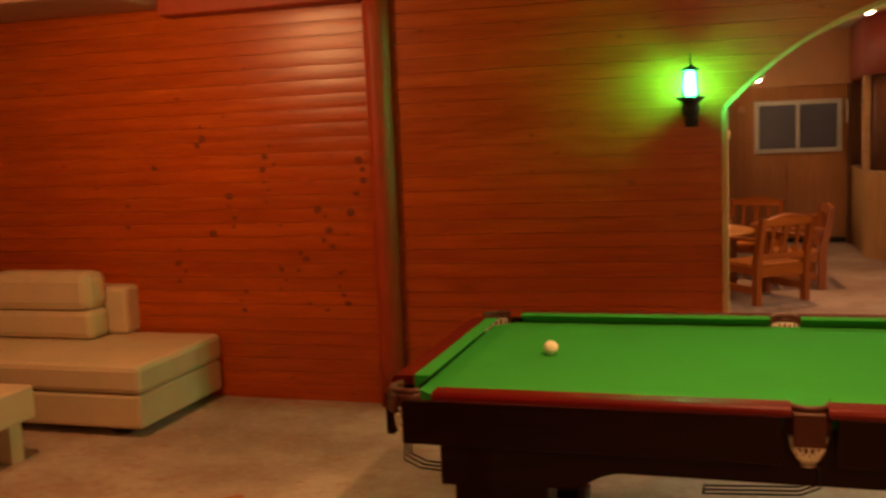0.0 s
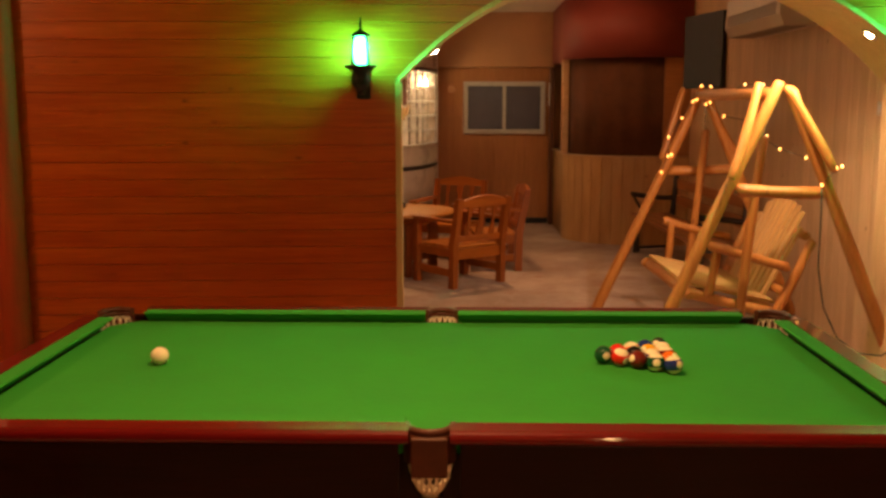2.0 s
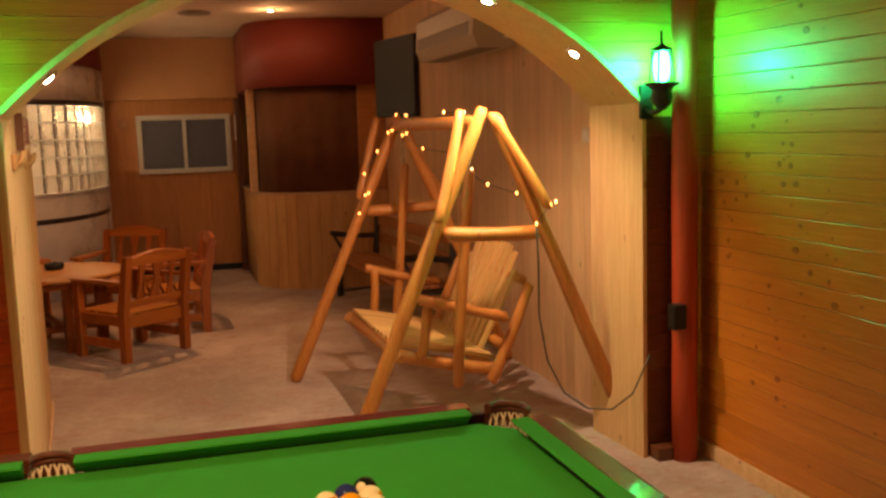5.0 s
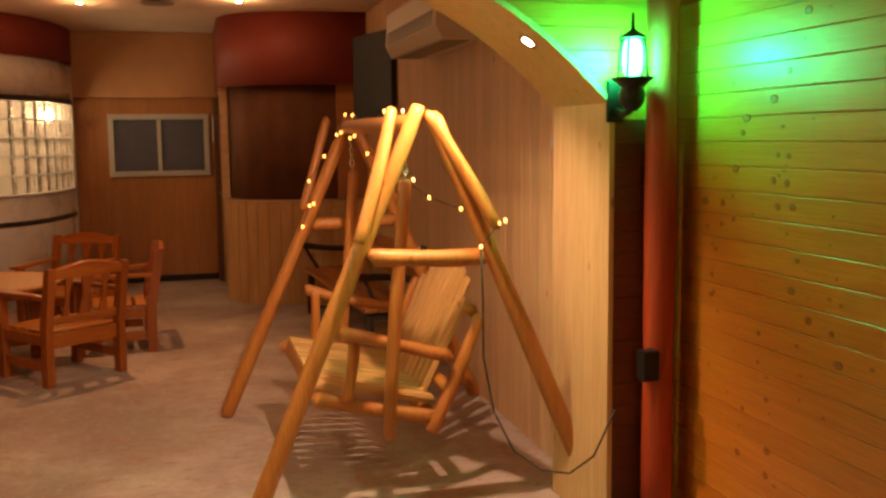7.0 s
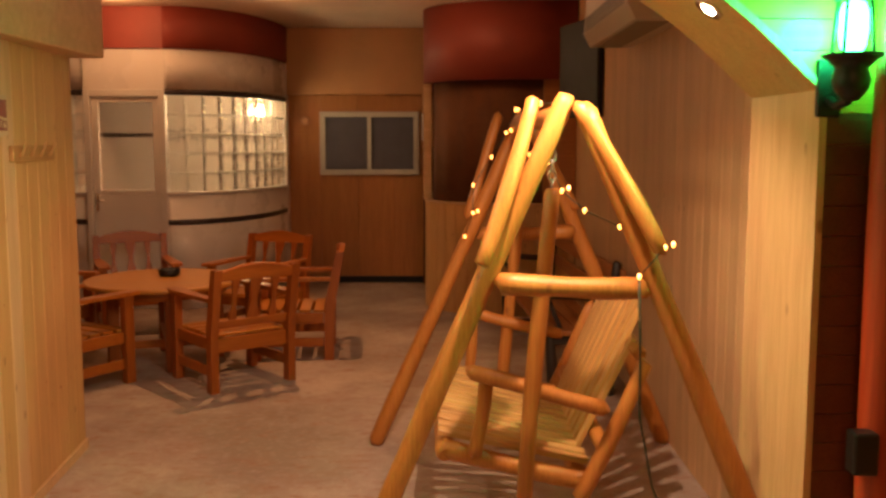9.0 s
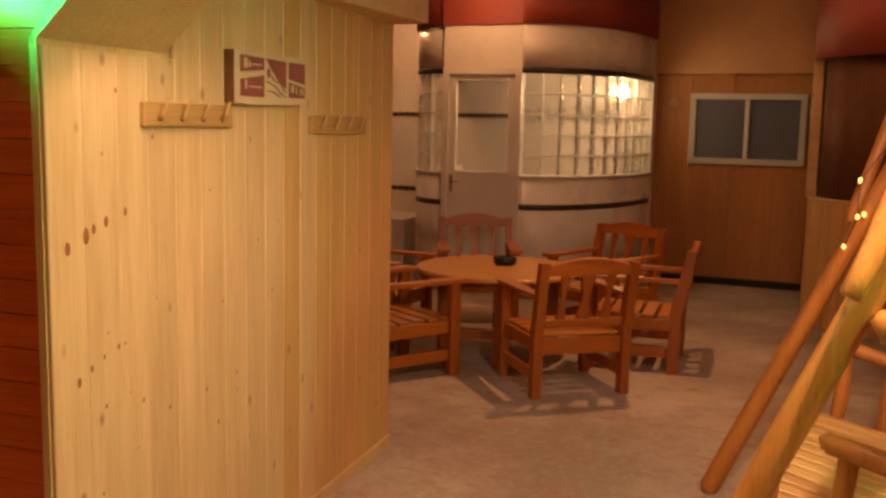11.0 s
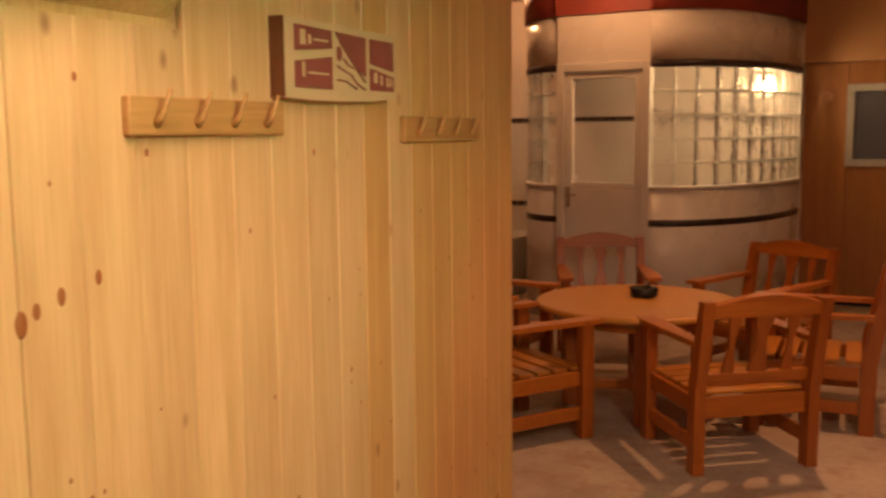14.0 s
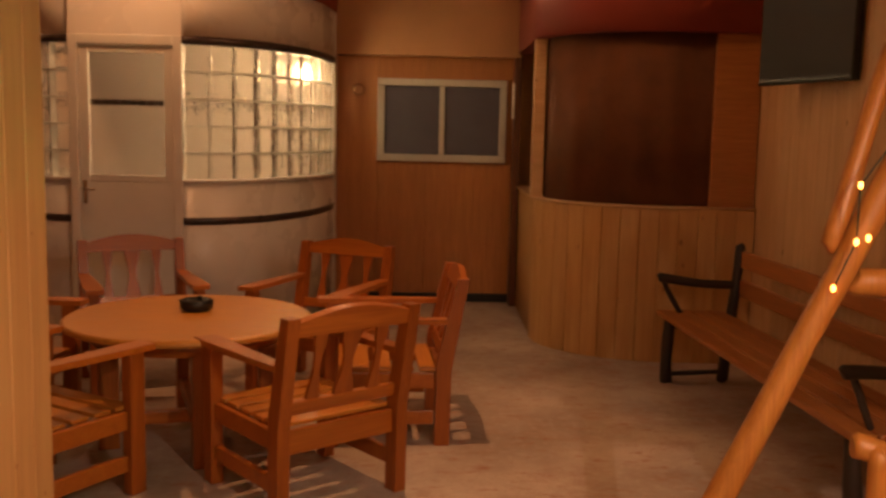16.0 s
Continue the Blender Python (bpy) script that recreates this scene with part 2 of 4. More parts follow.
# ---------------------------------------------------------------- mesh helpers


def box(x0, x1, y0, y1, z0, z1, bevel=0.0, bm=None):
    own = bmesh.new()
    bmesh.ops.create_cube(own, size=1, matrix=Matrix.Translation(((x0 + x1) / 2, (y0 + y1) / 2, (z0 + z1) / 2)) @ Matrix.Diagonal((x1 - x0, y1 - y0, z1 - z0, 1)))
    if bevel:
        bmesh.ops.bevel(own, geom=own.edges[:], offset=bevel, segments=2, affect="EDGES", profile=0.5)
    return merged(bm, own)


def merged(bm, own):
    if bm is None:
        return own
    tmp = bpy.data.meshes.new("tmp")
    own.to_mesh(tmp)
    own.free()
    bm.from_mesh(tmp)
    bpy.data.meshes.remove(tmp)
    return bm


def prism(points, lo, hi, axis="z", bm=None):
    """A polygon in the plane across axis, drawn out from lo to hi. Axis x: points are (y, z); y: (x, z); z: (x, y)."""
    own = bmesh.new()
    put3 = {"x": lambda p, h: (h, p[0], p[1]), "y": lambda p, h: (p[0], h, p[1]), "z": lambda p, h: (p[0], p[1], h)}[axis]
    a = [own.verts.new(put3(p, lo)) for p in points]
    b = [own.verts.new(put3(p, hi)) for p in points]
    own.faces.new(a)
    own.faces.new(b)
    for i in range(len(a)):
        j = (i + 1) % len(a)
        own.faces.new((a[i], a[j], b[j], b[i]))
    bmesh.ops.recalc_face_normals(own, faces=own.faces[:])
    return merged(bm, own)


def tube(path, radii, seg=10, bm=None, wobble=0.0, seed=0):
    """A round bar through the points, with a radius for each."""
    own = bmesh.new()
    pts = [Vector(p) for p in path]
    if not hasattr(radii, "__len__"):
        radii = [radii] * len(pts)
    rings = []
    ref = None
    for i, p in enumerate(pts):
        d = (pts[min(i + 1, len(pts) - 1)] - pts[max(i - 1, 0)]).normalized()
        if ref is None:
            ref = Vector((0, 0, 1)) if abs(d.z) < 0.9 else Vector((1, 0, 0))
        u = d.cross(ref).normalized()
        w = u.cross(d).normalized()
        ref = w
        ring = []
        for k in range(seg):
            a = 2 * math.pi * k / seg
            r = radii[i] * (1 + wobble * noise.noise((p * 5) + Vector((math.cos(a), math.sin(a), seed * 3.1))))
            ring.append(own.verts.new(p + (u * math.cos(a) + w * math.sin(a)) * r))
        rings.append(ring)
    for a, b in zip(rings, rings[1:]):
        for k in range(seg):
            own.faces.new((a[k], a[(k + 1) % seg], b[(k + 1) % seg], b[k])).smooth = True
    own.faces.new(rings[0])
    own.faces.new(rings[-1])
    bmesh.ops.recalc_face_normals(own, faces=own.faces[:])
    return merged(bm, own)


def log_bar(p0, p1, r0, r1=None, seed=0, bend=0.008, bm=None):
    """A peeled log with rounded ends and a slight bend."""
    p0, p1 = Vector(p0), Vector(p1)
    r1 = r1 or r0
    d = (p1 - p0).normalized()
    side = d.cross(Vector((0.3, 0.7, 0.2))).normalized()
    n = 9
    pts, rad = [p0], [r0 * 0.72]
    for i in range(n + 1):
        k = i / n
        q = p0.lerp(p1, 0.015 + 0.97 * k) + side * bend * math.sin(math.pi * k + seed)
        pts.append(q)
        rad.append((r0 + (r1 - r0) * k) * (1 + 0.05 * math.sin(seed * 2.3 + k * 9)))
    pts.append(p1)
    rad.append(r1 * 0.72)
    return tube(pts, rad, 12, bm, 0.10, seed)


def lathe(profile, at=(0, 0, 0), seg=24, bm=None):
    own = bmesh.new()
    rings = []
    for r, z in profile:
        rings.append([own.verts.new((at[0] + r * math.cos(2 * math.pi * k / seg), at[1] + r * math.sin(2 * math.pi * k / seg), at[2] + z)) for k in range(seg)])
    for a, b in zip(rings, rings[1:]):
        for k in range(seg):
            own.faces.new((a[k], a[(k + 1) % seg], b[(k + 1) % seg], b[k])).smooth = True
    own.faces.new(rings[0])
    own.faces.new(rings[-1])
    bmesh.ops.recalc_face_normals(own, faces=own.faces[:])
    return merged(bm, own)


def part(name, bm, material, parent=None, label=""):
    me = bpy.data.meshes.new(name)
    bm.to_mesh(me)
    bm.free()
    me.materials.append(M[material] if isinstance(material, str) else material)
    ob = new(name, me)
    if parent is not None:
        ob.parent = parent
    if label:
        ob["label"] = label
    return ob


def thing(name, at, label, category, turn=0, group=""):
    ob = new(name)
    ob.empty_display_size = 0.1
    ob.matrix_basis = pose(*at, 0, 0, turn)
    return tagged(ob, label, category, group)


def structure(name, bm, material, label, category="wall"):
    return tagged(part(name, bm, material), label, category, "", "structure")


PLANKS = {}


def plank(parent, material, origin, along, across, length, width, thick=0.018, name="plank", ends=None, crown=0.0):
    """A board from origin, with its length and width along two directions and eased long edges; ends cut it to a polygon of (length, width)."""
    x, y = Vector(along).normalized(), Vector(across).normalized()
    z = x.cross(y)
    key = (material, round(length, 4), round(width, 4), thick, crown) if ends is None else None
    me = PLANKS.get(key) if key else None
    if me is None:
        bm = bmesh.new()
        e = 0.003
        if ends is None:
            prof = [(0, 0), (width, 0), (width, thick - e), (width - e, thick), (e, thick), (0, thick - e)]
            if crown:
                prof = [(0, 0), (width, 0)] + [(width * (1 - k / 8), thick + crown * (1 - (k / 4 - 1) ** 2) - crown) for k in range(9)]
            a = [bm.verts.new((0, p, q)) for p, q in prof]
            b = [bm.verts.new((length, p, q)) for p, q in prof]
        else:
            a = [bm.verts.new((p, q, 0)) for p, q in ends]
            b = [bm.verts.new((p, q, thick)) for p, q in ends]
        bm.faces.new(a)
        bm.faces.new(b)
        for i in range(len(a)):
            j = (i + 1) % len(a)
            bm.faces.new((a[i], a[j], b[j], b[i]))
        bmesh.ops.recalc_face_normals(bm, faces=bm.faces[:])
        me = bpy.data.meshes.new(name)
        bm.to_mesh(me)
        bm.free()
        me.materials.append(M[material])
        if key:
            PLANKS[key] = me
    ob = new(name, me)
    ob.parent = parent
    ob.matrix_basis = Matrix.Translation(origin) @ Matrix((x, y, z)).transposed().to_4x4()
    return ob


# ---------------------------------------------------------------- plan
WALL_Y, WALL_BACK = 6.15, 6.61          # the wall with the arch
ARCH_L, ARCH_R, SPRING = 1.04, 3.83, 1.72
ARCH_X, ARCH_RISE = (ARCH_L + ARCH_R) / 2, 0.62
HALF = (ARCH_R - ARCH_L) / 2
ARCH_RAD = (HALF**2 + ARCH_RISE**2) / (2 * ARCH_RISE)
ARCH_C = SPRING + ARCH_RISE - ARCH_RAD
RIGHT_X, LEFT_X, REAR_Y = 4.13, -4.6, -2.6  # pool room
POOL_TOP, BACK_TOP = 2.62, 2.80
HALL_X = 3.95                            # wall beside the swing
END_Y = 14.10


def arch_z(x, grow=0.0):
    return ARCH_C + math.sqrt(max(0.0, (ARCH_RAD + grow) ** 2 - (x - ARCH_X) ** 2))


def arch_x(z, side):
    if z <= SPRING:
        return ARCH_X + side * HALF
    return ARCH_X + side * math.sqrt(max(0.0, ARCH_RAD**2 - (z - ARCH_C) ** 2))


structure("floor", box(LEFT_X - 0.2, RIGHT_X + 0.2, REAR_Y - 0.2, END_Y + 0.3, -0.1, 0), "carpet", "worn grey-pink stained carpet floor", "floor")
structure("ceiling_pool_room", box(LEFT_X - 0.2, RIGHT_X + 0.2, REAR_Y - 0.2, WALL_BACK, POOL_TOP, POOL_TOP + 0.1), "back_pine", "brown pine pool room ceiling", "ceiling")
structure("ceiling_back_room", box(LEFT_X - 0.2, RIGHT_X + 0.2, WALL_BACK + 0.004, END_Y + 0.3, BACK_TOP, BACK_TOP + 0.1), "ceiling", "cream painted back room ceiling", "ceiling")

# wall with the arch: core
core = box(-0.95, ARCH_L, WALL_Y, WALL_BACK, 0, BACK_TOP)
box(ARCH_R, RIGHT_X, WALL_Y, WALL_BACK, 0, BACK_TOP, 0, core)
STEPS = 28
for i in range(STEPS):
    xa, xb = ARCH_L + 2 * HALF * i / STEPS, ARCH_L + 2 * HALF * (i + 1) / STEPS
    prism([(xa, arch_z(xa)), (xb, arch_z(xb)), (xb, BACK_TOP), (xa, BACK_TOP)], WALL_Y, WALL_BACK, "y", core)
wall_arch = structure("wall_arch", core, "red_pine", "red-stained pine board wall with wide arched opening")
# this wall stands a little askew to the room
SKEW = Matrix.Translation((ARCH_X, WALL_Y, 0)) @ Matrix.Rotation(math.atan(0.065), 4, "Z") @ Matrix.Translation((-ARCH_X, -WALL_Y, 0))
wall_arch.matrix_basis = SKEW
SIDE_Y = 5.95
wall_side = structure("wall_side", box(LEFT_X, -0.93, SIDE_Y, SIDE_Y + 0.3, 0, BACK_TOP), "red_pine", "red-stained pine board wall behind the sofa")

# pale lining of the arch and its jambs
lining = bmesh.new()
arc = [(ARCH_L, 0.0), (ARCH_L, SPRING)] + [(ARCH_L + 2 * HALF * i / 40, arch_z(ARCH_L + 2 * HALF * i / 40)) for i in range(1, 40)] + [(ARCH_R, SPRING), (ARCH_R, 0.0)]
for (xa, za), (xb, zb) in zip(arc, arc[1:]):
    def inward(x, z, d=0.022):
        if z < SPRING + 0.01:
            return (x + (d if x < ARCH_X else -d), z)
        v = Vector((x - ARCH_X, z - ARCH_C)).normalized()
        return (x - v.x * d, z - v.y * d)
    prism([(xa, za), (xb, zb), inward(xb, zb), inward(xa, za)], WALL_Y - 0.03, WALL_BACK + 0.01, "y", lining)
structure("trim_arch", lining, "lining", "pale pine lining of the arch", "trim").matrix_basis = SKEW

# boards on the arch wall, each run cut at the arch
BW = 0.087
for i in range(31):
    z0 = i * BW + 0.004
    z1 = min(z0 + BW - 0.002, POOL_TOP - 0.002)
    if z1 - z0 < 0.02:
        continue
    h = z1 - z0
    for (xa, xb, side) in ((LEFT_X, -0.98, 0), (-0.82, None, -1), (None, RIGHT_X - 0.02, 1)):
        if side == 0:
            plank(wall_side, "red_pine", (xa, SIDE_Y, z0), (1, 0, 0), (0, 0, 1), xb - xa, h, 0.018, crown=0.0015)
            continue
        zs = [z0 + h * k / 4 for k in range(5)]
        if z0 > SPRING + ARCH_RISE - 0.02:
            if side < 0:
                plank(wall_arch, "red_pine", (xa, WALL_Y, z0), (1, 0, 0), (0, 0, 1), RIGHT_X - 0.02 - xa, h, 0.018)
            continue
        if side < 0:
            pts = [(0, 0)] + [(arch_x(z, -1) - xa, z - z0) for z in zs] + [(0, h)]
            plank(wall_arch, "red_pine", (xa, WALL_Y, z0), (1, 0, 0), (0, 0, 1), 1, h, 0.018, ends=pts)
        else:
            x0 = ARCH_R - 1.2
            pts = [(RIGHT_X - 0.02 - x0, 0), (RIGHT_X - 0.02 - x0, h)] + [(arch_x(z, 1) - x0, z - z0) for z in reversed(zs)]
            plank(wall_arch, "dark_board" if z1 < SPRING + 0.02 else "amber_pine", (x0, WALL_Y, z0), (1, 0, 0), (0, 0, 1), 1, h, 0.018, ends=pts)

# right wall of the pool room
wall_right = structure("wall_right", box(RIGHT_X, RIGHT_X + 0.2, REAR_Y, WALL_BACK, 0, POOL_TOP + 0.2), "amber_pine", "amber pine board wall lit green by a lantern")
for i in range(31):
    z0 = i * BW + 0.004
    h = min(BW - 0.001, POOL_TOP - 0.002 - z0)
    if h > 0.02:
        plank(wall_right, "amber_pine", (RIGHT_X, WALL_Y + 0.09, z0), (0, -1, 0), (0, 0, 1), 4.4, h, 0.018)
        plank(wall_right, "amber_pine", (RIGHT_X, WALL_Y - 4.314, z0), (0, -1, 0), (0, 0, 1), 4.3, h, 0.018)
structure("baseboard_right", box(RIGHT_X - 0.036, RIGHT_X - 0.019, REAR_Y, WALL_Y + 0.08, 0, 0.075, 0.004), "pale_pine", "pale pine baseboard", "trim")
structure("wall_left", box(LEFT_X - 0.2, LEFT_X, REAR_Y, END_Y, 0, BACK_TOP), "back_pine", "plain brown pine wall")
structure("wall_rear", box(LEFT_X, RIGHT_X, REAR_Y - 0.2, REAR_Y, 0, POOL_TOP), "back_pine", "plain brown pine wall")
structure("baseboard_left", box(-2.05, -0.99, SIDE_Y - 0.034, SIDE_Y - 0.019, 0, 0.10, 0.004), "red_pine", "red pine baseboard", "trim")
structure("ceiling_beam", box(-2.30, -0.985, SIDE_Y - 0.16, SIDE_Y - 0.02, 2.44, POOL_TOP - 0.003, 0.01), "column", "glossy red wooden beam under the ceiling", "beam")
structure("ceiling_panel", box(LEFT_X, -2.31, SIDE_Y - 0.75, SIDE_Y - 0.02, 2.50, POOL_TOP - 0.003, 0.02), "panel", "faded reddish-grey ceiling panel", "ceiling")


def round_column(x, y, r, top, label):
    c = thing("log_column", (x, y, 0), label, "column")
    part("shaft", tube([(0, 0, 0.001 + top * i / 8) for i in range(9)], [r * (1 + 0.02 * math.sin(i * 2)) for i in range(9)], 20), "column", c)
    return c


round_column(-0.90, SIDE_Y - 0.06, 0.075, POOL_TOP - 0.003, "glossy red log column against the board wall")
col = round_column(3.985, WALL_Y - 0.02, 0.060, POOL_TOP - 0.003, "glossy red log column in the corner")
part("junction_box", box(-0.105, -0.035, -0.085, -0.02, 0.66, 0.78, 0.008), "black", col, "small black junction box")
tagged(part("plinth_block", box(3.845, 4.02, WALL_Y - 0.02, WALL_Y + 0.075, 0, 0.065, 0.006), "dark_board"), "dark wooden plinth block at the arch foot", "plinth")

# hall between the arch and the back room
wall_hall = structure("wall_hall_right", box(HALL_X, HALL_X + 0.3, WALL_BACK + 0.012, END_Y, 0, BACK_TOP), "pale_pine", "pale vertical pine board wall")
PW = 0.135
y = WALL_BACK + 0.016
k = 0
while y < 12.0:
    plank(wall_hall, "pale_pine", (HALL_X, y, 0.003), (0, 0, 1), (0, 1, 0), BACK_TOP - 0.006, PW - 0.001, 0.014)
    y += PW

LX0, LY0, LX1, LY1 = 1.066, 6.035, 0.885, 8.30   # slanting wall with the coat racks
left_dir = Vector((LX1 - LX0, LY1 - LY0, 0)).normalized()
left_norm = Vector((left_dir.y, -left_dir.x, 0))
wall_coat = structure("wall_hall_left", prism([(LX0 - 0.043, 6.53), (LX1, LY1), (LX1 - 0.25, LY1), (LX0 - 0.25, 6.53)], 0, BACK_TOP), "pale_pine", "pale vertical pine board wall with coat racks")
run = (Vector((LX1, LY1, 0)) - Vector((LX0, LY0, 0))).length
n_left = 17
for i in range(n_left):
    w = run / n_left
    o = Vector((LX0, LY0, 0.003)) + left_dir * (i * w)
    plank(wall_coat, "pale_pine" if i < 9 or i == 10 else "coat_pine", o + left_dir * (w - 0.0005), (0, 0, 1), -left_dir, 1.70 if i < 4 else 1.985, w - 0.001, 0.014)
structure("wall_return", box(LEFT_X, LX1 - 0.255, LY1 - 0.2, LY1, 0, BACK_TOP), "pale_pine", "plain pine wall")
structure("soffit_hall_left", box(0.70, 1.06, 6.60, LY1 + 0.03, 1.988, BACK_TOP - 0.003, 0.006), "pale_pine", "boxed pine soffit over the coat racks", "soffit")
structure("baseboard_hall_left", prism([(LX0 + 0.015, LY0 + 0.1), (LX1 + 0.015, LY1), (LX1 + 0.027, LY1), (LX0 + 0.027, LY0 + 0.1)], 0, 0.05), "pale_pine", "low pine baseboard", "trim")

# end wall of the back room
wall_end = structure("wall_end", box(LEFT_X, HALL_X, END_Y + 0.03, END_Y + 0.2, 0, BACK_TOP), "back_pine", "brown vertical board wall with a small window")
WIN = (1.385, 2.48, 1.205, 1.90)
x = 0.98
while x < 2.62:
    w = 0.41
    if x + w > WIN[0] + 0.02 and x < WIN[1] - 0.02:
        plank(wall_end, "back_pine", (x + w, END_Y + 0.03, 0.003), (0, 0, 1), (-1, 0, 0), WIN[2] - 0.01, w - 0.002, 0.016)
        plank(wall_end, "back_pine", (x + w, END_Y + 0.03, WIN[3] + 0.005), (0, 0, 1), (-1, 0, 0), 2.08 - WIN[3], w - 0.002, 0.016)
    else:
        plank(wall_end, "back_pine", (x + w, END_Y + 0.03, 0.003), (0, 0, 1), (-1, 0, 0), 2.08, w - 0.002, 0.016)
    x += w
structure("soffit_end", box(0.3, 2.59, END_Y - 0.10, END_Y + 0.028, 2.085, BACK_TOP - 0.003, 0.004), "orange_panel", "plain orange-brown panel above the boards", "soffit")
structure("baseboard_end", box(1.05, 2.58, END_Y - 0.02, END_Y + 0.012, 0, 0.07, 0.004), "black", "black baseboard", "trim")

# dark resin knots in the boards of the coat wall
for ky, kz, kr in ((6.10, 1.21, 0.022), (6.17, 1.235, 0.026), (6.20, 1.25, 0.017), (6.25, 1.265, 0.019), (6.33, 1.285, 0.016), (6.13, 0.86, 0.017), (6.18, 0.885, 0.013), (6.23, 0.905, 0.009), (6.29, 0.92, 0.011), (6.75, 1.32, 0.008), (7.05, 1.13, 0.008), (7.3, 0.92, 0.008), (7.55, 1.3, 0.009), (7.9, 1.1, 0.008), (6.9, 0.7, 0.009)):
    u = (ky - LY0) / (LY1 - LY0)
    q = Vector((LX0, LY0, kz)).lerp(Vector((LX1, LY1, kz)), u) + left_norm * 0.0135
    kn = part("knot", lathe([(1.0, 0.0), (0.85, 0.0012), (0.3, 0.002)], seg=14), "knot", wall_coat)
    kn.matrix_basis = Matrix.Translation(q) @ Matrix((left_dir, (0, 0, 1), left_norm)).transposed().to_4x4() @ Matrix.Diagonal((kr * 0.5, kr * 0.85, 1, 1))

small = random.Random(8)
for j in range(46):
    kz, u, kr = small.uniform(0.2, 1.62), small.uniform(0.06, 0.97), small.choice((0.004, 0.005, 0.006, 0.008))
    q = Vector((LX0, LY0, kz)).lerp(Vector((LX1, LY1, kz)), u) + left_norm * 0.0138
    kn = part("knot", lathe([(1.0, 0.0), (0.85, 0.0006), (0.3, 0.001)], seg=12), "knot", wall_coat)
    kn.matrix_basis = Matrix.Translation(q) @ Matrix((left_dir, (0, 0, 1), left_norm)).transposed().to_4x4() @ Matrix.Diagonal((kr * 0.7, kr, 1, 1))

# knots sit in loose upright rows, one to a board
krng = random.Random(31)
knot_rows = []
for cx, cz, count in ((-1.68, 1.40, 3), (-1.95, 1.30, 4), (-2.35, 0.95, 4), (-1.22, 0.80, 4), (-1.48, 0.95, 3), (-2.75, 1.25, 3), (-1.90, 0.70, 3), (-1.08, 1.50, 4), (-2.15, 1.75, 3)):
    for j in range(count):
        knot_rows.append((cx + krng.uniform(-0.035, 0.035), cz - j * 0.062 + krng.uniform(-0.015, 0.015)))
for kx, kz in knot_rows + list(((-1.66, 1.62), (-1.70, 1.55), (-1.64, 1.50), (-1.72, 1.47), (-1.31, 1.17), (-1.29, 1.08), (-1.33, 1.02), (-1.27, 0.98), (-1.36, 1.21), (-1.62, 1.12), (-1.63, 0.84), (-1.60, 0.77), (-1.64, 0.71), (-2.1, 1.07), (-1.14, 1.19), (-1.17, 1.06), (-2.5, 1.5), (-1.45, 0.62))):
    r = 0.022 + 0.010 * math.sin(kx * 91 + kz * 57)
    kn = part("knot", lathe([(1.0, 0.0), (0.85, 0.0012), (0.3, 0.002)], seg=14), "red_knot", wall_side)
    kn.matrix_basis = Matrix.Translation((kx, SIDE_Y - 0.0182, kz)) @ Matrix.Rotation(math.pi / 2, 4, "X") @ Matrix.Diagonal((r * 0.85, r * 0.75, 0.4, 1))

# brown knots strewn over the boards of the pool room's right wall
knot_mesh = None
for j in range(126):
    if j % 6 == 0:
        column_y, column_z = krng.uniform(2.7, 6.0), krng.uniform(0.15, 1.9)
    ky, kz = column_y + krng.uniform(-0.045, 0.045), column_z + (j % 6) * BW + krng.uniform(-0.01, 0.01)
    if kz > 2.5:
        continue
    if abs((kz / BW) % 1 - 0.04) < 0.15:
        kz += 0.03
    r = krng.choice((0.004, 0.005, 0.007, 0.010, 0.014))
    if knot_mesh is None:
        kn = part("knot", lathe([(1.0, 0.0), (0.85, 0.0005), (0.3, 0.0008)], seg=12), "amber_knot", wall_right)
        knot_mesh = kn.data
    else:
        kn = new("knot", knot_mesh)
        kn.parent = wall_right
    kn.matrix_basis = Matrix.Translation((RIGHT_X - 0.0182, ky, kz)) @ Matrix.Rotation(-math.pi / 2, 4, "Y") @ Matrix.Diagonal((r, r * krng.uniform(1.0, 1.7), 1, 1))

# ---------------------------------------------------------------- tiled cubicle


def strip(points, z0, z1, thick, bm=None):
    """An upright wall along the points (outer face on them), as thick towards the left of the way."""
    own = bmesh.new()
    pts = [Vector((*p, 0)) for p in points]
    inner = []
    for i, p in enumerate(pts):
        d = (pts[min(i + 1, len(pts) - 1)] - pts[max(i - 1, 0)]).normalized()
        inner.append(p + Vector((-d.y, d.x, 0)) * thick)
    rows = [[own.verts.new((q.x, q.y, z)) for q in pts] + [own.verts.new((q.x, q.y, z)) for q in reversed(inner)] for z in (z0, z1)]
    n = len(rows[0])
    for i in range(n):
        j = (i + 1) % n
        own.faces.new((rows[0][i], rows[0][j], rows[1][j], rows[1][i])).smooth = i < len(pts) - 1
    h = len(pts)
    for r in rows:
        for i in range(h - 1):
            own.faces.new((r[i], r[i + 1], r[n - 2 - i], r[n - 1 - i]))
    bmesh.ops.recalc_face_normals(own, faces=own.faces[:])
    return merged(bm, own)


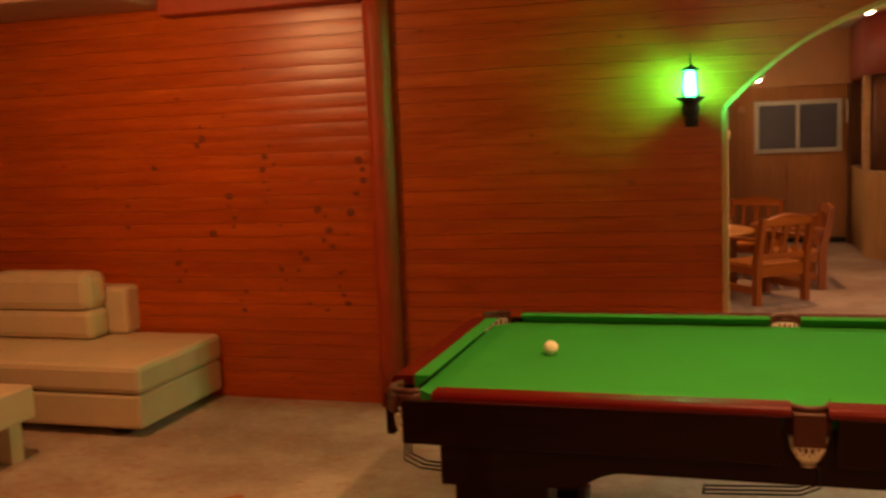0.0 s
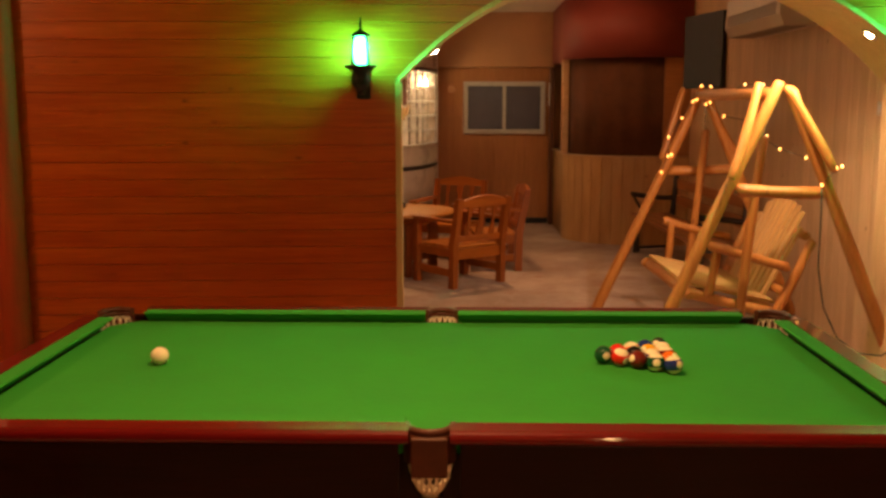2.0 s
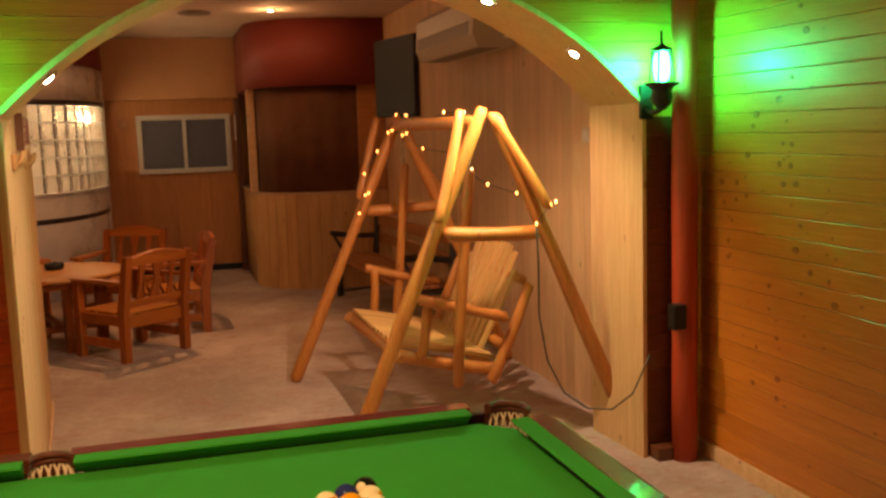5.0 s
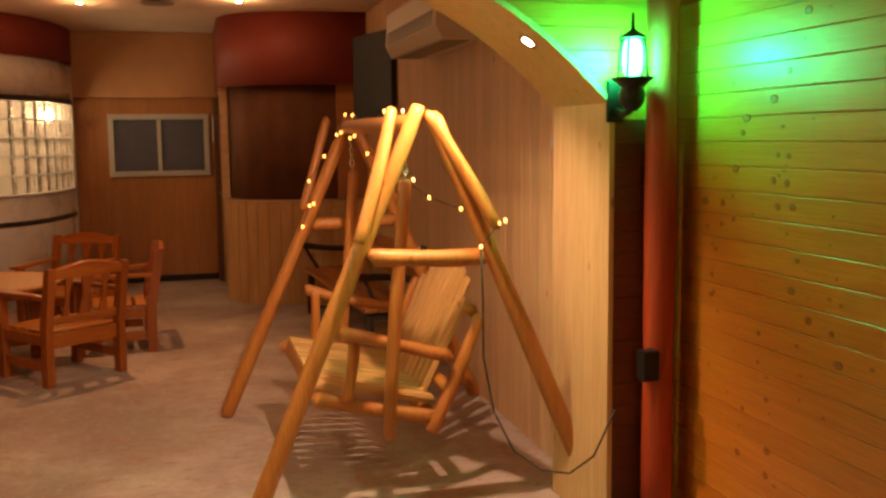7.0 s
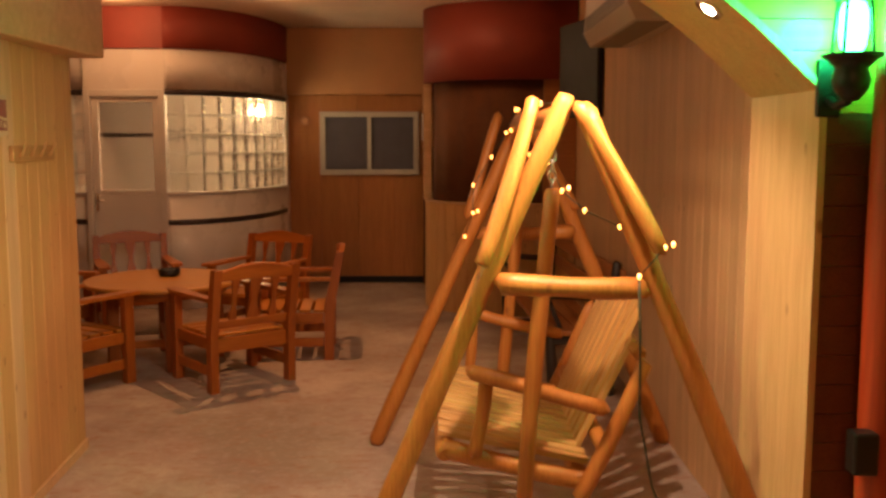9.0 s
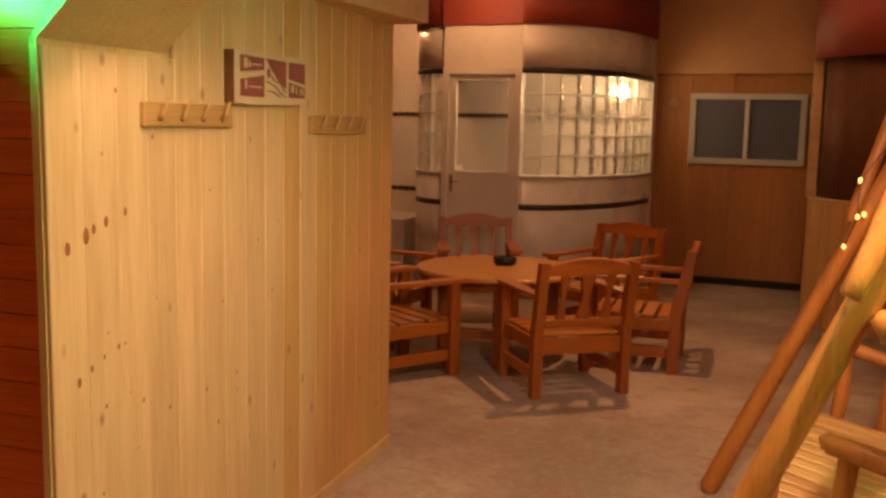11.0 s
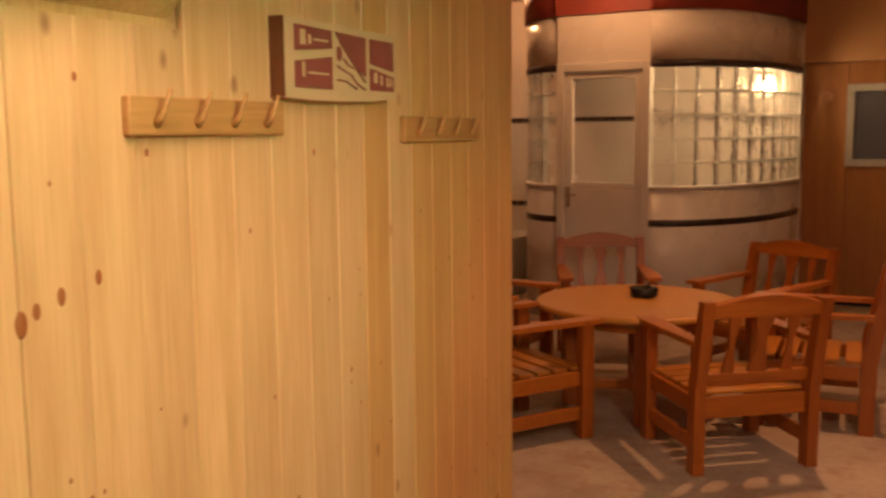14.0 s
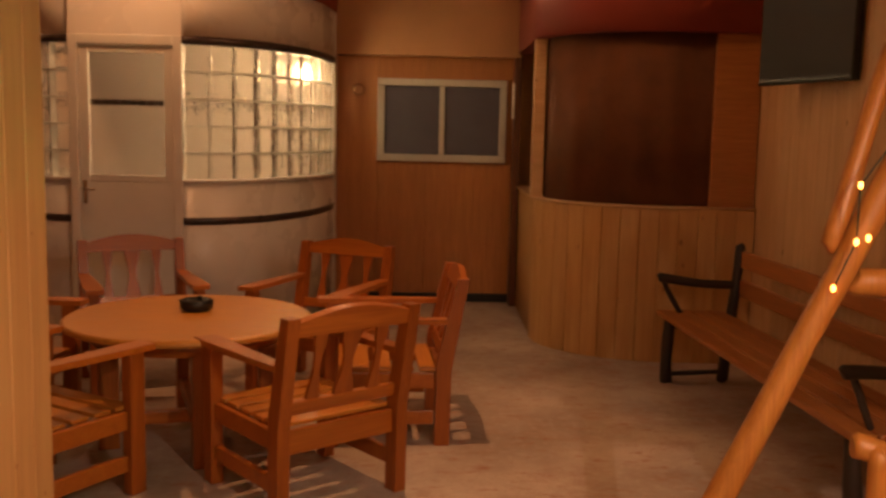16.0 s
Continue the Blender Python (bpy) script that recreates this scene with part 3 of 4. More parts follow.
def resample(points, step):
    out = []
    dist = [0.0]
    for a, b in zip(points, points[1:]):
        dist.append(dist[-1] + math.dist(a, b))
    count = max(1, round(dist[-1] / step))
    for i in range(count + 1):
        s = dist[-1] * i / count
        j = max(k for k in range(len(dist)) if dist[k] <= s + 1e-9)
        j = min(j, len(points) - 2)
        u = (s - dist[j]) / (dist[j + 1] - dist[j])
        out.append((points[j][0] + (points[j + 1][0] - points[j][0]) * u, points[j][1] + (points[j + 1][1] - points[j][1]) * u))
    return out


bow_r = [(0.19 + 0.84 * math.sin(a), 14.0 - 1.66 * math.cos(a)) for a in (math.pi / 2 * i / 40 for i in range(41))]
bow_l = [(-1.10, 13.98)] + [(-0.56 - 0.54 * math.cos(a), 13.25 - 0.85 * math.sin(a)) for a in (math.pi / 2 * i / 20 for i in range(21))]
DOOR_Y = 12.38


def grown(points, d):
    out = []
    for i, p in enumerate(points):
        a, b = points[max(i - 1, 0)], points[min(i + 1, len(points) - 1)]
        v = Vector((b[0] - a[0], b[1] - a[1])).normalized()
        out.append((p[0] + v.y * d, p[1] - v.x * d))
    return out


cubicle = structure("wall_cubicle", strip(bow_r, 0, 1.085, 0.09), "tile", "curved white-tiled cubicle wall with glass blocks")
for pts in (bow_r, bow_l):
    if pts is bow_l:
        part("tiled_base", strip(pts, 0, 1.085, 0.09), "tile", cubicle)
    part("tiled_top", strip(pts, 2.052, 2.42, 0.09), "tile", cubicle)
    part("mosaic_band", strip(grown(pts, 0.004), 0.80, 0.85, 0.02), "band", cubicle, "dark mosaic band")
    part("mosaic_band", strip(grown(pts, 0.004), 2.00, 2.05, 0.09), "band", cubicle, "dark mosaic band")
    part("fascia", strip(grown(pts, 0.02), 2.42, BACK_TOP - 0.003, 0.12), "red_paint", cubicle, "red painted fascia")
    part("ledge", strip(grown(pts, 0.012), 1.085, 1.103, 0.11), "tile", cubicle)
part("lintel", box(-0.56, 0.19, DOOR_Y - 0.03, DOOR_Y + 0.06, 2.052, 2.42), "tile", cubicle)
part("fascia", box(-0.57, 0.20, DOOR_Y - 0.05, DOOR_Y + 0.06, 2.42, BACK_TOP - 0.003), "red_paint", cubicle, "red painted fascia")
structure("wall_tiled", box(LEFT_X, 1.04, 13.99, END_Y + 0.028, 0, BACK_TOP), "tile", "white-tiled wall with dark mosaic bands")
for z in (0.80, 1.62):
    dashes = bmesh.new()
    for i in range(48):
        box(-2.6 + i * 0.074, -2.6 + i * 0.074 + 0.066, 13.982, 13.989, z, z + 0.045, 0, dashes)
    structure("trim_mosaic", dashes, "band", "band of small dark mosaic tiles", "trim")

# glass blocks
block = bmesh.new()
box(-0.089, 0.089, -0.04, 0.04, -0.084, 0.084, 0.010, block)
block_mesh = bpy.data.meshes.new("glass_block")
block.to_mesh(block_mesh)
block.free()
block_mesh.materials.append(M["brick_glass"])
for pts in (bow_r, bow_l):
    cells = resample(pts, 0.19)
    if pts is bow_l:
        cells = cells[-4:]
    for (a, b) in zip(cells, cells[1:]):
        d = Vector((b[0] - a[0], b[1] - a[1], 0))
        nrm = Vector((-d.y, d.x, 0)).normalized()
        mid = Vector(((a[0] + b[0]) / 2, (a[1] + b[1]) / 2, 0)) + nrm * 0.045
        for row in range(5):
            o = new("glass_block", block_mesh)
            o.parent = cubicle
            o.matrix_basis = pose(mid.x, mid.y, 1.103 + 0.1795 * (row + 0.5), 0, 0, math.degrees(math.atan2(d.y, d.x))) @ Matrix.Diagonal((d.length / 0.19, 1, 1.0, 1))
            o.visible_shadow = False
    joints = bmesh.new()
    for row in range(1, 5):
        strip(grown(cells, -0.016), 1.103 + 0.1795 * row - 0.004, 1.103 + 0.1795 * row + 0.004, 0.055, joints)
    for (a, b), c in zip(zip(cells, cells[1:]), cells[1:]):
        d = Vector((b[0] - a[0], b[1] - a[1], 0)).normalized()
        nrm = Vector((-d.y, d.x, 0))
        q = [Vector((*c, 0)) + d * s + nrm * t for s, t in ((-0.004, 0.016), (0.004, 0.016), (0.004, 0.072), (-0.004, 0.072))]
        prism([(v.x, v.y) for v in q], 1.103, 2.0, "z", joints)
    part("mortar_joint", joints, "mortar", cubicle)

door = tagged(thing("door_1", (-0.185, DOOR_Y, 0), "white door with a large glass upper panel, closed", "door"), kind="structure")
for x0, x1, z0, z1 in ((-0.375, -0.315, 0, 2.05), (0.315, 0.375, 0, 2.05), (-0.315, 0.315, 1.985, 2.05)):
    part("door_frame", box(x0, x1, -0.05, 0.06, z0, z1, 0.006), "white_paint", door)
leaf = part("door_leaf", box(-0.312, 0.312, -0.02, 0.025, 0.01, 1.08, 0.006), "white_paint", door)
for x0, x1, z0, z1 in ((-0.312, -0.25, 1.081, 1.98), (0.25, 0.312, 1.081, 1.98), (-0.25, 0.25, 1.93, 1.98), (-0.25, 0.25, 1.081, 1.125)):
    part("stile", box(x0, x1, -0.022, 0.025, z0, z1, 0.005), "white_paint", leaf)
pane = part("pane", box(-0.25, 0.25, -0.004, 0.004, 1.125, 1.93), "glass", leaf)
pane.visible_shadow = False
h = part("door_handle", box(-0.295, -0.265, -0.034, -0.022, 0.93, 1.09, 0.004), "chrome", leaf, "chrome handle")
part("lever", tube([(-0.28, -0.034, 1.03), (-0.28, -0.07, 1.03), (-0.20, -0.075, 1.03)], 0.009, 8), "chrome", h)

bulb = thing("ceiling_bulb", (0.80, 13.30, 1.90), "bare warm bulb behind the glass blocks", "lamp")
part("bulb", lathe([(0.016, 0.06), (0.055, 0.025), (0.085, -0.03), (0.06, -0.085), (0.006, -0.11)], seg=16), "bulb_glow", bulb)
part("flex", tube([(0, 0, 0.05), (0, 0, BACK_TOP - 1.90 - 0.002)], 0.006, 6), "black", bulb)

# ---------------------------------------------------------------- window, booth with curtain
w0, w1, wz0, wz1 = WIN
win = tagged(thing("window_1", ((w0 + w1) / 2, END_Y + 0.012, wz0), "small two-pane white sliding window, dark outside", "window"), kind="structure")
hw, hh = (w1 - w0) / 2, wz1 - wz0
for x0, x1, z0, z1 in ((-hw, hw, 0, 0.06), (-hw, hw, hh - 0.06, hh), (-hw, -hw + 0.06, 0.06, hh - 0.06), (hw - 0.06, hw, 0.06, hh - 0.06), (-0.022, 0.022, 0.06, hh - 0.06)):
    part("window_frame", box(x0, x1, -0.04, 0.017, z0, z1, 0.006), "aluminium", win)
for x0, x1 in ((-hw + 0.06, -0.022), (0.022, hw - 0.06)):
    part("pane", box(x0, x1, -0.012, 0.004, 0.06, hh - 0.06), "window_glass", win)

booth_curve = [(2.59, END_Y)] + [(3.45 - 0.86 * math.cos(a), 12.70 - 0.70 * math.sin(a)) for a in (math.pi / 2 * i / 24 for i in range(25))] + [(HALL_X - 0.02, 12.0)]
front = booth_curve[1:]
booth = structure("wall_booth", strip(booth_curve, 0, 1.0, 0.08), "coat_pine", "curved pine half wall of a booth")
cells = resample(front, 0.118)
for a, b in zip(cells, cells[1:]):
    d = Vector((b[0] - a[0], b[1] - a[1], 0))
    plank(booth, "coat_pine", (a[0], a[1], 0.003), (0, 0, 1), -d, 1.0, d.length - 0.002, 0.014).matrix_basis = Matrix.Translation((b[0], b[1], 0.003)) @ Matrix(((0, 0, 1), -d.normalized(), Vector((0, 0, 1)).cross(-d.normalized()))).transposed().to_4x4()
part("cap_rail", strip(grown(booth_curve, 0.02), 1.004, 1.02, 0.11), "pale_pine", booth)
part("fascia", strip(grown(booth_curve, 0.03), 2.12, BACK_TOP - 0.003, 0.12), "red_paint", booth, "red painted fascia")
part("corner_post", box(2.56, 2.64, 12.66, 12.76, 1.02, 2.12, 0.006), "pale_pine", booth)
part("end_post", box(3.64, HALL_X - 0.016, 12.03, 12.09, 1.02, 2.12, 0.006), "back_pine", booth)
curtain = bmesh.new()
fold = []
for i, (px, py) in enumerate(resample(grown(front, -0.06), 0.012)):
    if px < 3.66:
        s = 0.006 * math.sin(i * 0.33) + 0.004 * math.sin(i * 0.13)
        fold.append((px + s * 0.3, py + s))
strip(fold, 1.021, 2.12, 0.004, curtain)
tagged(part("curtain", curtain, "curtain"), "dark brown curtain closing the booth window", "curtain")
structure("trim_door_edge", box(2.53, 2.585, 13.9, 14.08, 0, 2.08, 0.004), "dark_board", "dark door edge beside the booth", "trim")
tagged(part("wall_thermometer", box(2.515, 2.545, 13.93, 13.99, 1.58, 1.88, 0.008), "white_paint"), "narrow white wall thermometer strip", "thermometer")
tagged(part("wall_disc", lathe([(0.05, 0), (0.05, 0.02), (0.03, 0.03)], seg=20), "orange_panel"), "round wooden wall disc", "wall disc").matrix_basis = pose(1.224, END_Y + 0.013, 1.80, 90, 0, 0)

# ---------------------------------------------------------------- lamps


def lantern(x, y, z, gap, label):
    t = thing("wall_lantern", (x, y, z), label, "lamp", group="green wall lanterns")
    part("backplate", box(-0.035, 0.035, gap - 0.018, gap, -0.24, -0.08, 0.006), "black", t)
    part("arm", tube([(0, gap - 0.01, -0.19), (0, gap * 0.55, -0.21), (0, 0.02, -0.20), (0, 0, -0.16)], 0.014, 8), "black", t)
    part("cup", lathe([(0.02, -0.20), (0.045, -0.17), (0.05, -0.14), (0.042, -0.115), (0.062, -0.095), (0.078, -0.085), (0.078, -0.078), (0.02, -0.078)], seg=16), "black", t)
    for k in range(4):
        a = math.pi / 4 + k * math.pi / 2
        part("cage_bar", tube([(0.056 * math.cos(a), 0.056 * math.sin(a), -0.078), (0.044 * math.cos(a), 0.044 * math.sin(a), 0.062)], 0.004, 6), "black", t)
    g = part("glass_cylinder", lathe([(0.046, -0.077), (0.038, 0.06), (0.036, 0.06), (0.044, -0.077)], seg=20), "lantern_glass", t)
    g.visible_shadow = False
    part("cap", lathe([(0.05, 0.062), (0.045, 0.072), (0.022, 0.085), (0.008, 0.095), (0.005, 0.15), (0.002, 0.155)], seg=16), "black", t)
    b = part("bulb", lathe([(0.020, -0.076), (0.032, -0.06), (0.037, -0.02), (0.035, 0.03), (0.026, 0.052), (0.008, 0.059)], seg=16), "lantern_glow", t)
    b.visible_shadow = False
    return t


lantern(0.885, 5.905, 1.865, 0.127, "black wall lantern with a glowing green bulb, on the board wall")
lantern(3.83, 6.065, 1.885, 0.157, "black wall lantern with a glowing green bulb, beside the log column")


def downlight(at, toward, label):
    t = thing("spotlight", at, label, "lamp", group="recessed spotlights")
    t.matrix_basis = look(at, toward)
    part("ring", lathe([(0.030, -0.004), (0.043, -0.006), (0.046, 0.004), (0.030, 0.006)], seg=20), "chrome", t)
    b = part("bulb", lathe([(0.005, -0.010), (0.022, -0.006), (0.029, 0.004), (0.006, 0.006)], seg=16), "warm_glow", t)
    b.visible_shadow = False


for sx in (1.225, 1.80, 3.09, 3.53):
    cx = Vector((ARCH_X - sx, 0, ARCH_C - arch_z(sx)))
    sz = arch_z(sx) - 0.03
    downlight((sx + cx.normalized().x * 0.02, 6.25 + 0.065 * (sx - ARCH_X), sz), (ARCH_X, 6.25, ARCH_C), "small recessed spotlight in the arch lining")
for at in ((-1.40, 13.00), (-0.10, 11.75), (1.39, 11.75), (2.72, 11.40), (1.74, 10.20)):
    downlight((*at, BACK_TOP - 0.008), (*at, 0), "small recessed ceiling spotlight")
vent = thing("ceiling_vent", (2.03, 11.6, BACK_TOP - 0.02), "dark round ceiling vent", "vent")
part("vent_ring", lathe([(0.10, 0.019), (0.15, 0.019), (0.155, 0.0), (0.10, -0.004)], seg=24), "ac_dark", vent)
for k in range(4):
    part("slat", box(-0.09, 0.09, -0.075 + k * 0.045, -0.055 + k * 0.045, 0.0, 0.012), "black", vent)

# ---------------------------------------------------------------- billiard table
TX0, TX1, TY0, TY1 = -0.035, 2.655, 3.355, 4.805
NX0, NX1, NY0, NY1 = 0.10, 2.52, 3.49, 4.67
BED, RAIL = 0.780, 0.822
tcx, tcy = (TX0 + TX1) / 2, (TY0 + TY1) / 2
pool = thing("billiard_table", (tcx, tcy, 0), "mahogany billiard table with green cloth and white pocket nets", "billiard table")
L2, W2, l2, w2 = (TX1 - TX0) / 2, (TY1 - TY0) / 2, (NX1 - NX0) / 2, (NY1 - NY0) / 2
bx, by, ch = l2 + 0.03, w2 + 0.03, 0.085
part("bed", prism([(-bx + ch, -by), (bx - ch, -by), (bx, -by + ch), (bx, by - ch), (bx - ch, by), (-bx + ch, by), (-bx, by - ch), (-bx, -by + ch)], BED - 0.05, BED), "felt", pool, "green cloth bed")


def cushion_profile(nose, back):
    return [(nose, BED + 0.036), (nose + 0.003, BED + 0.0405), (back, RAIL - 0.001), (back, BED - 0.004), (nose + 0.044, BED - 0.002), (nose + 0.037, BED + 0.010)]


def wood_profile(back, outer):
    p = [(back, RAIL)]
    for i in range(7):
        a = math.pi / 2 * i / 6
        p.append((outer - 0.022 + 0.022 * math.sin(a), RAIL - 0.022 + 0.022 * math.cos(a)))
    p += [(outer - 0.003, RAIL - 0.027), (outer - 0.010, RAIL - 0.033), (back, RAIL - 0.033)]
    return p


CG, MG = 0.085, 0.062
for sign in (-1, 1):
    for a, b in ((-l2 + CG, -MG), (MG, l2 - CG)):
        part("cushion", prism([(sign * p, q) for p, q in cushion_profile(w2, w2 + 0.055)], a, b, "x"), "felt", pool, "green cushion")
        part("rail", prism([(sign * p, q) for p, q in wood_profile(w2 + 0.056, W2)], a - 0.012, b + 0.012, "x"), "mahogany", pool)
    part("cushion", prism([(sign * p, q) for p, q in cushion_profile(l2, l2 + 0.055)], -w2 + CG, w2 - CG, "y"), "felt", pool, "green cushion")
    part("rail", prism([(sign * p, q) for p, q in wood_profile(l2 + 0.056, L2)], -w2 + CG - 0.012, w2 - CG + 0.012, "y"), "mahogany", pool)


def pocket(px, py, ox, oy, wide):
    """A leather-lined pocket with a hanging net; (ox, oy) points away from the table."""
    o = Vector((ox, oy, 0)).normalized()
    s = Vector((-o.y, o.x, 0))
    c = Vector((px, py, 0))
    ring = []
    for i in range(13):
        a = math.pi * (i / 12) - math.pi / 2
        ring.append(c + o * (math.cos(a) * wide) + s * (math.sin(a) * wide))
    bm = bmesh.new()
    tube([(v.x, v.y, RAIL - 0.010) for v in ring], 0.011, 8, bm)
    tube([(v.x, v.y, RAIL - 0.026) for v in ring], 0.009, 8, bm)
    skin = [(v.x + (v.x - c.x) * 0.14, v.y + (v.y - c.y) * 0.14) for v in ring]
    strip(skin, RAIL - (0.095 if ox == 0 else 0.06), RAIL - 0.012, 0.004, bm)
    p = part("pocket", bm, "leather", pool, "brown leather pocket rim")
    strap = bmesh.new()
    q = c + o * (wide + 0.004)
    half = 0.045 if ox == 0 else 0.030
    box(-half, half, -0.006, 0.012, RAIL - (0.12 if ox == 0 else 0.085), RAIL - 0.02, 0.005, strap)
    sp = part("strap", strap, "leather", p)
    sp.matrix_basis = Matrix.Translation(q) @ Matrix.Rotation(math.atan2(o.y, o.x) - math.pi / 2, 4, "Z")
    net = bmesh.new()
    n = 16
    full = [2 * math.pi * i / n for i in range(n)]
    levels = [(RAIL - 0.022, wide * 0.98), (RAIL - 0.075, wide * 0.96), (RAIL - 0.11, wide * 0.9), (RAIL - 0.145, wide * 0.78), (RAIL - 0.175, wide * 0.5), (RAIL - 0.19, wide * 0.2)]
    for hand in (-1, 1):
        for a in full:
            path = []
            for k, (z, r) in enumerate(levels):
                ang = a + hand * k * 0.28
                if z > BED - 0.03 and math.cos(ang) * o.x + math.sin(ang) * o.y < 0.1:
                    continue
                path.append((c.x + r * math.cos(ang), c.y + r * math.sin(ang), z))
            tube(path, 0.0036, 5, net)
    part("net", net, "net", p, "white cord pocket net")
    part("net_ring", lathe([(0.022, -0.006), (0.030, 0.0), (0.022, 0.006), (0.016, 0.0)], (c.x, c.y, RAIL - 0.193), 14), "chrome", p, "shiny ring under the net")
    return p


k = 0.03
for px, py, ox, oy, wd in ((-l2 - k, -w2 - k, -1, -1, 0.062), (l2 + k, -w2 - k, 1, -1, 0.062), (-l2 - k, w2 + k, -1, 1, 0.062), (l2 + k, w2 + k, 1, 1, 0.062), (0, -w2 - 0.05, 0, -1, 0.058), (0, w2 + 0.05, 0, 1, 0.058)):
    pocket(px, py, ox, oy, wd)

# aprons with a scooped lower edge, and block legs
for sign in (-1, 1):
    for a, b in ((-L2 + 0.10, -0.075), (0.075, L2 - 0.10)):
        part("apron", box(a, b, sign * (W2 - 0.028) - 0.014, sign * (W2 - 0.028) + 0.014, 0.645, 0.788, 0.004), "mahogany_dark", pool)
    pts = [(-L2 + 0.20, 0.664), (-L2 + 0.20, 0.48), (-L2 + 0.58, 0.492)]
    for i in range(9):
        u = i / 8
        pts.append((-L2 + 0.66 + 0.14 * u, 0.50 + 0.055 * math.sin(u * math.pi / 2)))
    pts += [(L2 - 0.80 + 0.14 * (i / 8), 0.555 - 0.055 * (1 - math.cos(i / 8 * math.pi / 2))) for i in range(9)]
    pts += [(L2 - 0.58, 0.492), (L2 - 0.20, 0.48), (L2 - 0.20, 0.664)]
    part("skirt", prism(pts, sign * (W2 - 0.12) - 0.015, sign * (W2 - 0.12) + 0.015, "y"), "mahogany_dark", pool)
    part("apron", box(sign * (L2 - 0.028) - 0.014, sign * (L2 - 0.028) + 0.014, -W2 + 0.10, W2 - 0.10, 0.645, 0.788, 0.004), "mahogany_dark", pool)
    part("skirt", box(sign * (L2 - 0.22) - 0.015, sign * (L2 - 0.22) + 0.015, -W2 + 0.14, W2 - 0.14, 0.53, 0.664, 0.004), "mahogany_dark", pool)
    for sy in (-1, 1):
        lx, ly = sign * (L2 - 0.39), sy * (W2 - 0.24)
        leg = bmesh.new()
        box(lx - 0.16, lx + 0.16, ly - 0.09, ly + 0.09, 0.36, 0.66, 0.012, leg)
        box(lx - 0.10, lx + 0.10, ly - 0.075, ly + 0.075, 0.06, 0.36, 0.015, leg)
        box(lx - 0.13, lx + 0.13, ly - 0.09, ly + 0.09, 0.0, 0.06, 0.01, leg)
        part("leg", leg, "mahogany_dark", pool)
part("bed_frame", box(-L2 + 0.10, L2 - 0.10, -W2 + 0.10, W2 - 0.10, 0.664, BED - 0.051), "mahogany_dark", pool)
# wire ball rests under the pockets
for px, py, dx in ((-l2 - k, -w2 - k, 1), (0, -w2 - 0.05, -1), (l2 + k, -w2 - k, -1), (-l2 - k, w2 + k, 1), (l2 + k, w2 + k, -1), (0, w2 + 0.05, -1)):
    rest = bmesh.new()
    inn = 0.04 if py < 0 else -0.04
    for j in (-1, 0, 1):
        y0 = py + inn + j * 0.034
        tube([(px - dx * 0.03, y0, 0.62), (px - dx * 0.035, y0, 0.555), (px + dx * 0.02, y0, 0.53), (px + dx * 0.30, y0, 0.515)], 0.0032, 6, rest)
    tube([(px + dx * 0.30, py + inn - 0.038, 0.517), (px + dx * 0.30, py + inn + 0.038, 0.517)], 0.004, 6, rest)
    part("ball_rest", rest, "black", pool, "black wire ball rest")

# balls
ball_cols = {"yellow": (0.75, 0.36, 0.01), "blue": (0.015, 0.03, 0.20), "red": (0.60, 0.02, 0.012), "purple": (0.06, 0.015, 0.10), "orange": (0.75, 0.16, 0.015), "green": (0.008, 0.07, 0.03), "maroon": (0.14, 0.015, 0.012), "black": (0.008, 0.008, 0.008)}
for kcol, v in ball_cols.items():
    M["ball_" + kcol] = plain(kcol + "_ball", v, 0.12, 0, 0.03)
BR = 0.0286


def sphere_zone(r, z0, z1, seg=24, n=10):
    prof = []
    for i in range(n + 1):
        z = z0 + (z1 - z0) * i / n
        prof.append((max(0.0006, math.sqrt(max(0, r * r - z * z))), z))
    return lathe(prof, seg=seg)


def full_ball(r):
    return lathe([(max(0.0006, r * math.sin(math.pi * i / 14)), -r * math.cos(math.pi * i / 14)) for i in range(15)], seg=24)


def pool_ball(x, y, colour, striped, turn, tilt):
    what = ("white ball with a %s stripe" if striped else "solid %s ball") % colour
    b = thing("pool_ball", (x, y, BED + BR + 0.0003), what + " in the triangle on the cloth", "ball", 0, "racked pool balls")
    b.matrix_basis = pose(x, y, BED + BR + 0.0003, tilt, 0, turn)
    if striped:
        part("shell", full_ball(BR), "white_ball", b)
        part("stripe", sphere_zone(BR + 0.0003, -0.0155, 0.0155), "ball_" + colour, b)
    else:
        part("shell", full_ball(BR), "ball_" + colour, b)
    dot = part("number_spot", sphere_zone(BR + 0.0006, 0.0265, 0.0291, 16, 3), "white_ball", b, "white number spot")
    if striped:
        dot.matrix_basis = Matrix.Rotation(math.pi / 2, 4, "X")


rack = [[("green", 0)], [("red", 1), ("red", 0)], [("maroon", 0), ("black", 0), ("orange", 1)], [("green", 1), ("purple", 1), ("yellow", 0), ("blue", 0)], [("blue", 1), ("orange", 0), ("maroon", 1), ("yellow", 1), ("black", 0)]]
rng = random.Random(5)
for i, row in enumerate(rack):
    for j, (c, s) in enumerate(row):
        pool_ball(1.838 + i * 0.0497, 4.135 + (j - i / 2) * 0.0574, c, s, rng.uniform(-60, 60), rng.uniform(-18, 18) if s else rng.uniform(50, 100))
cue = thing("cue_ball", (0.428, 4.09, BED + BR + 0.0003), "ivory cue ball on the green cloth", "ball")
part("shell", full_ball(BR), "white_ball", cue)

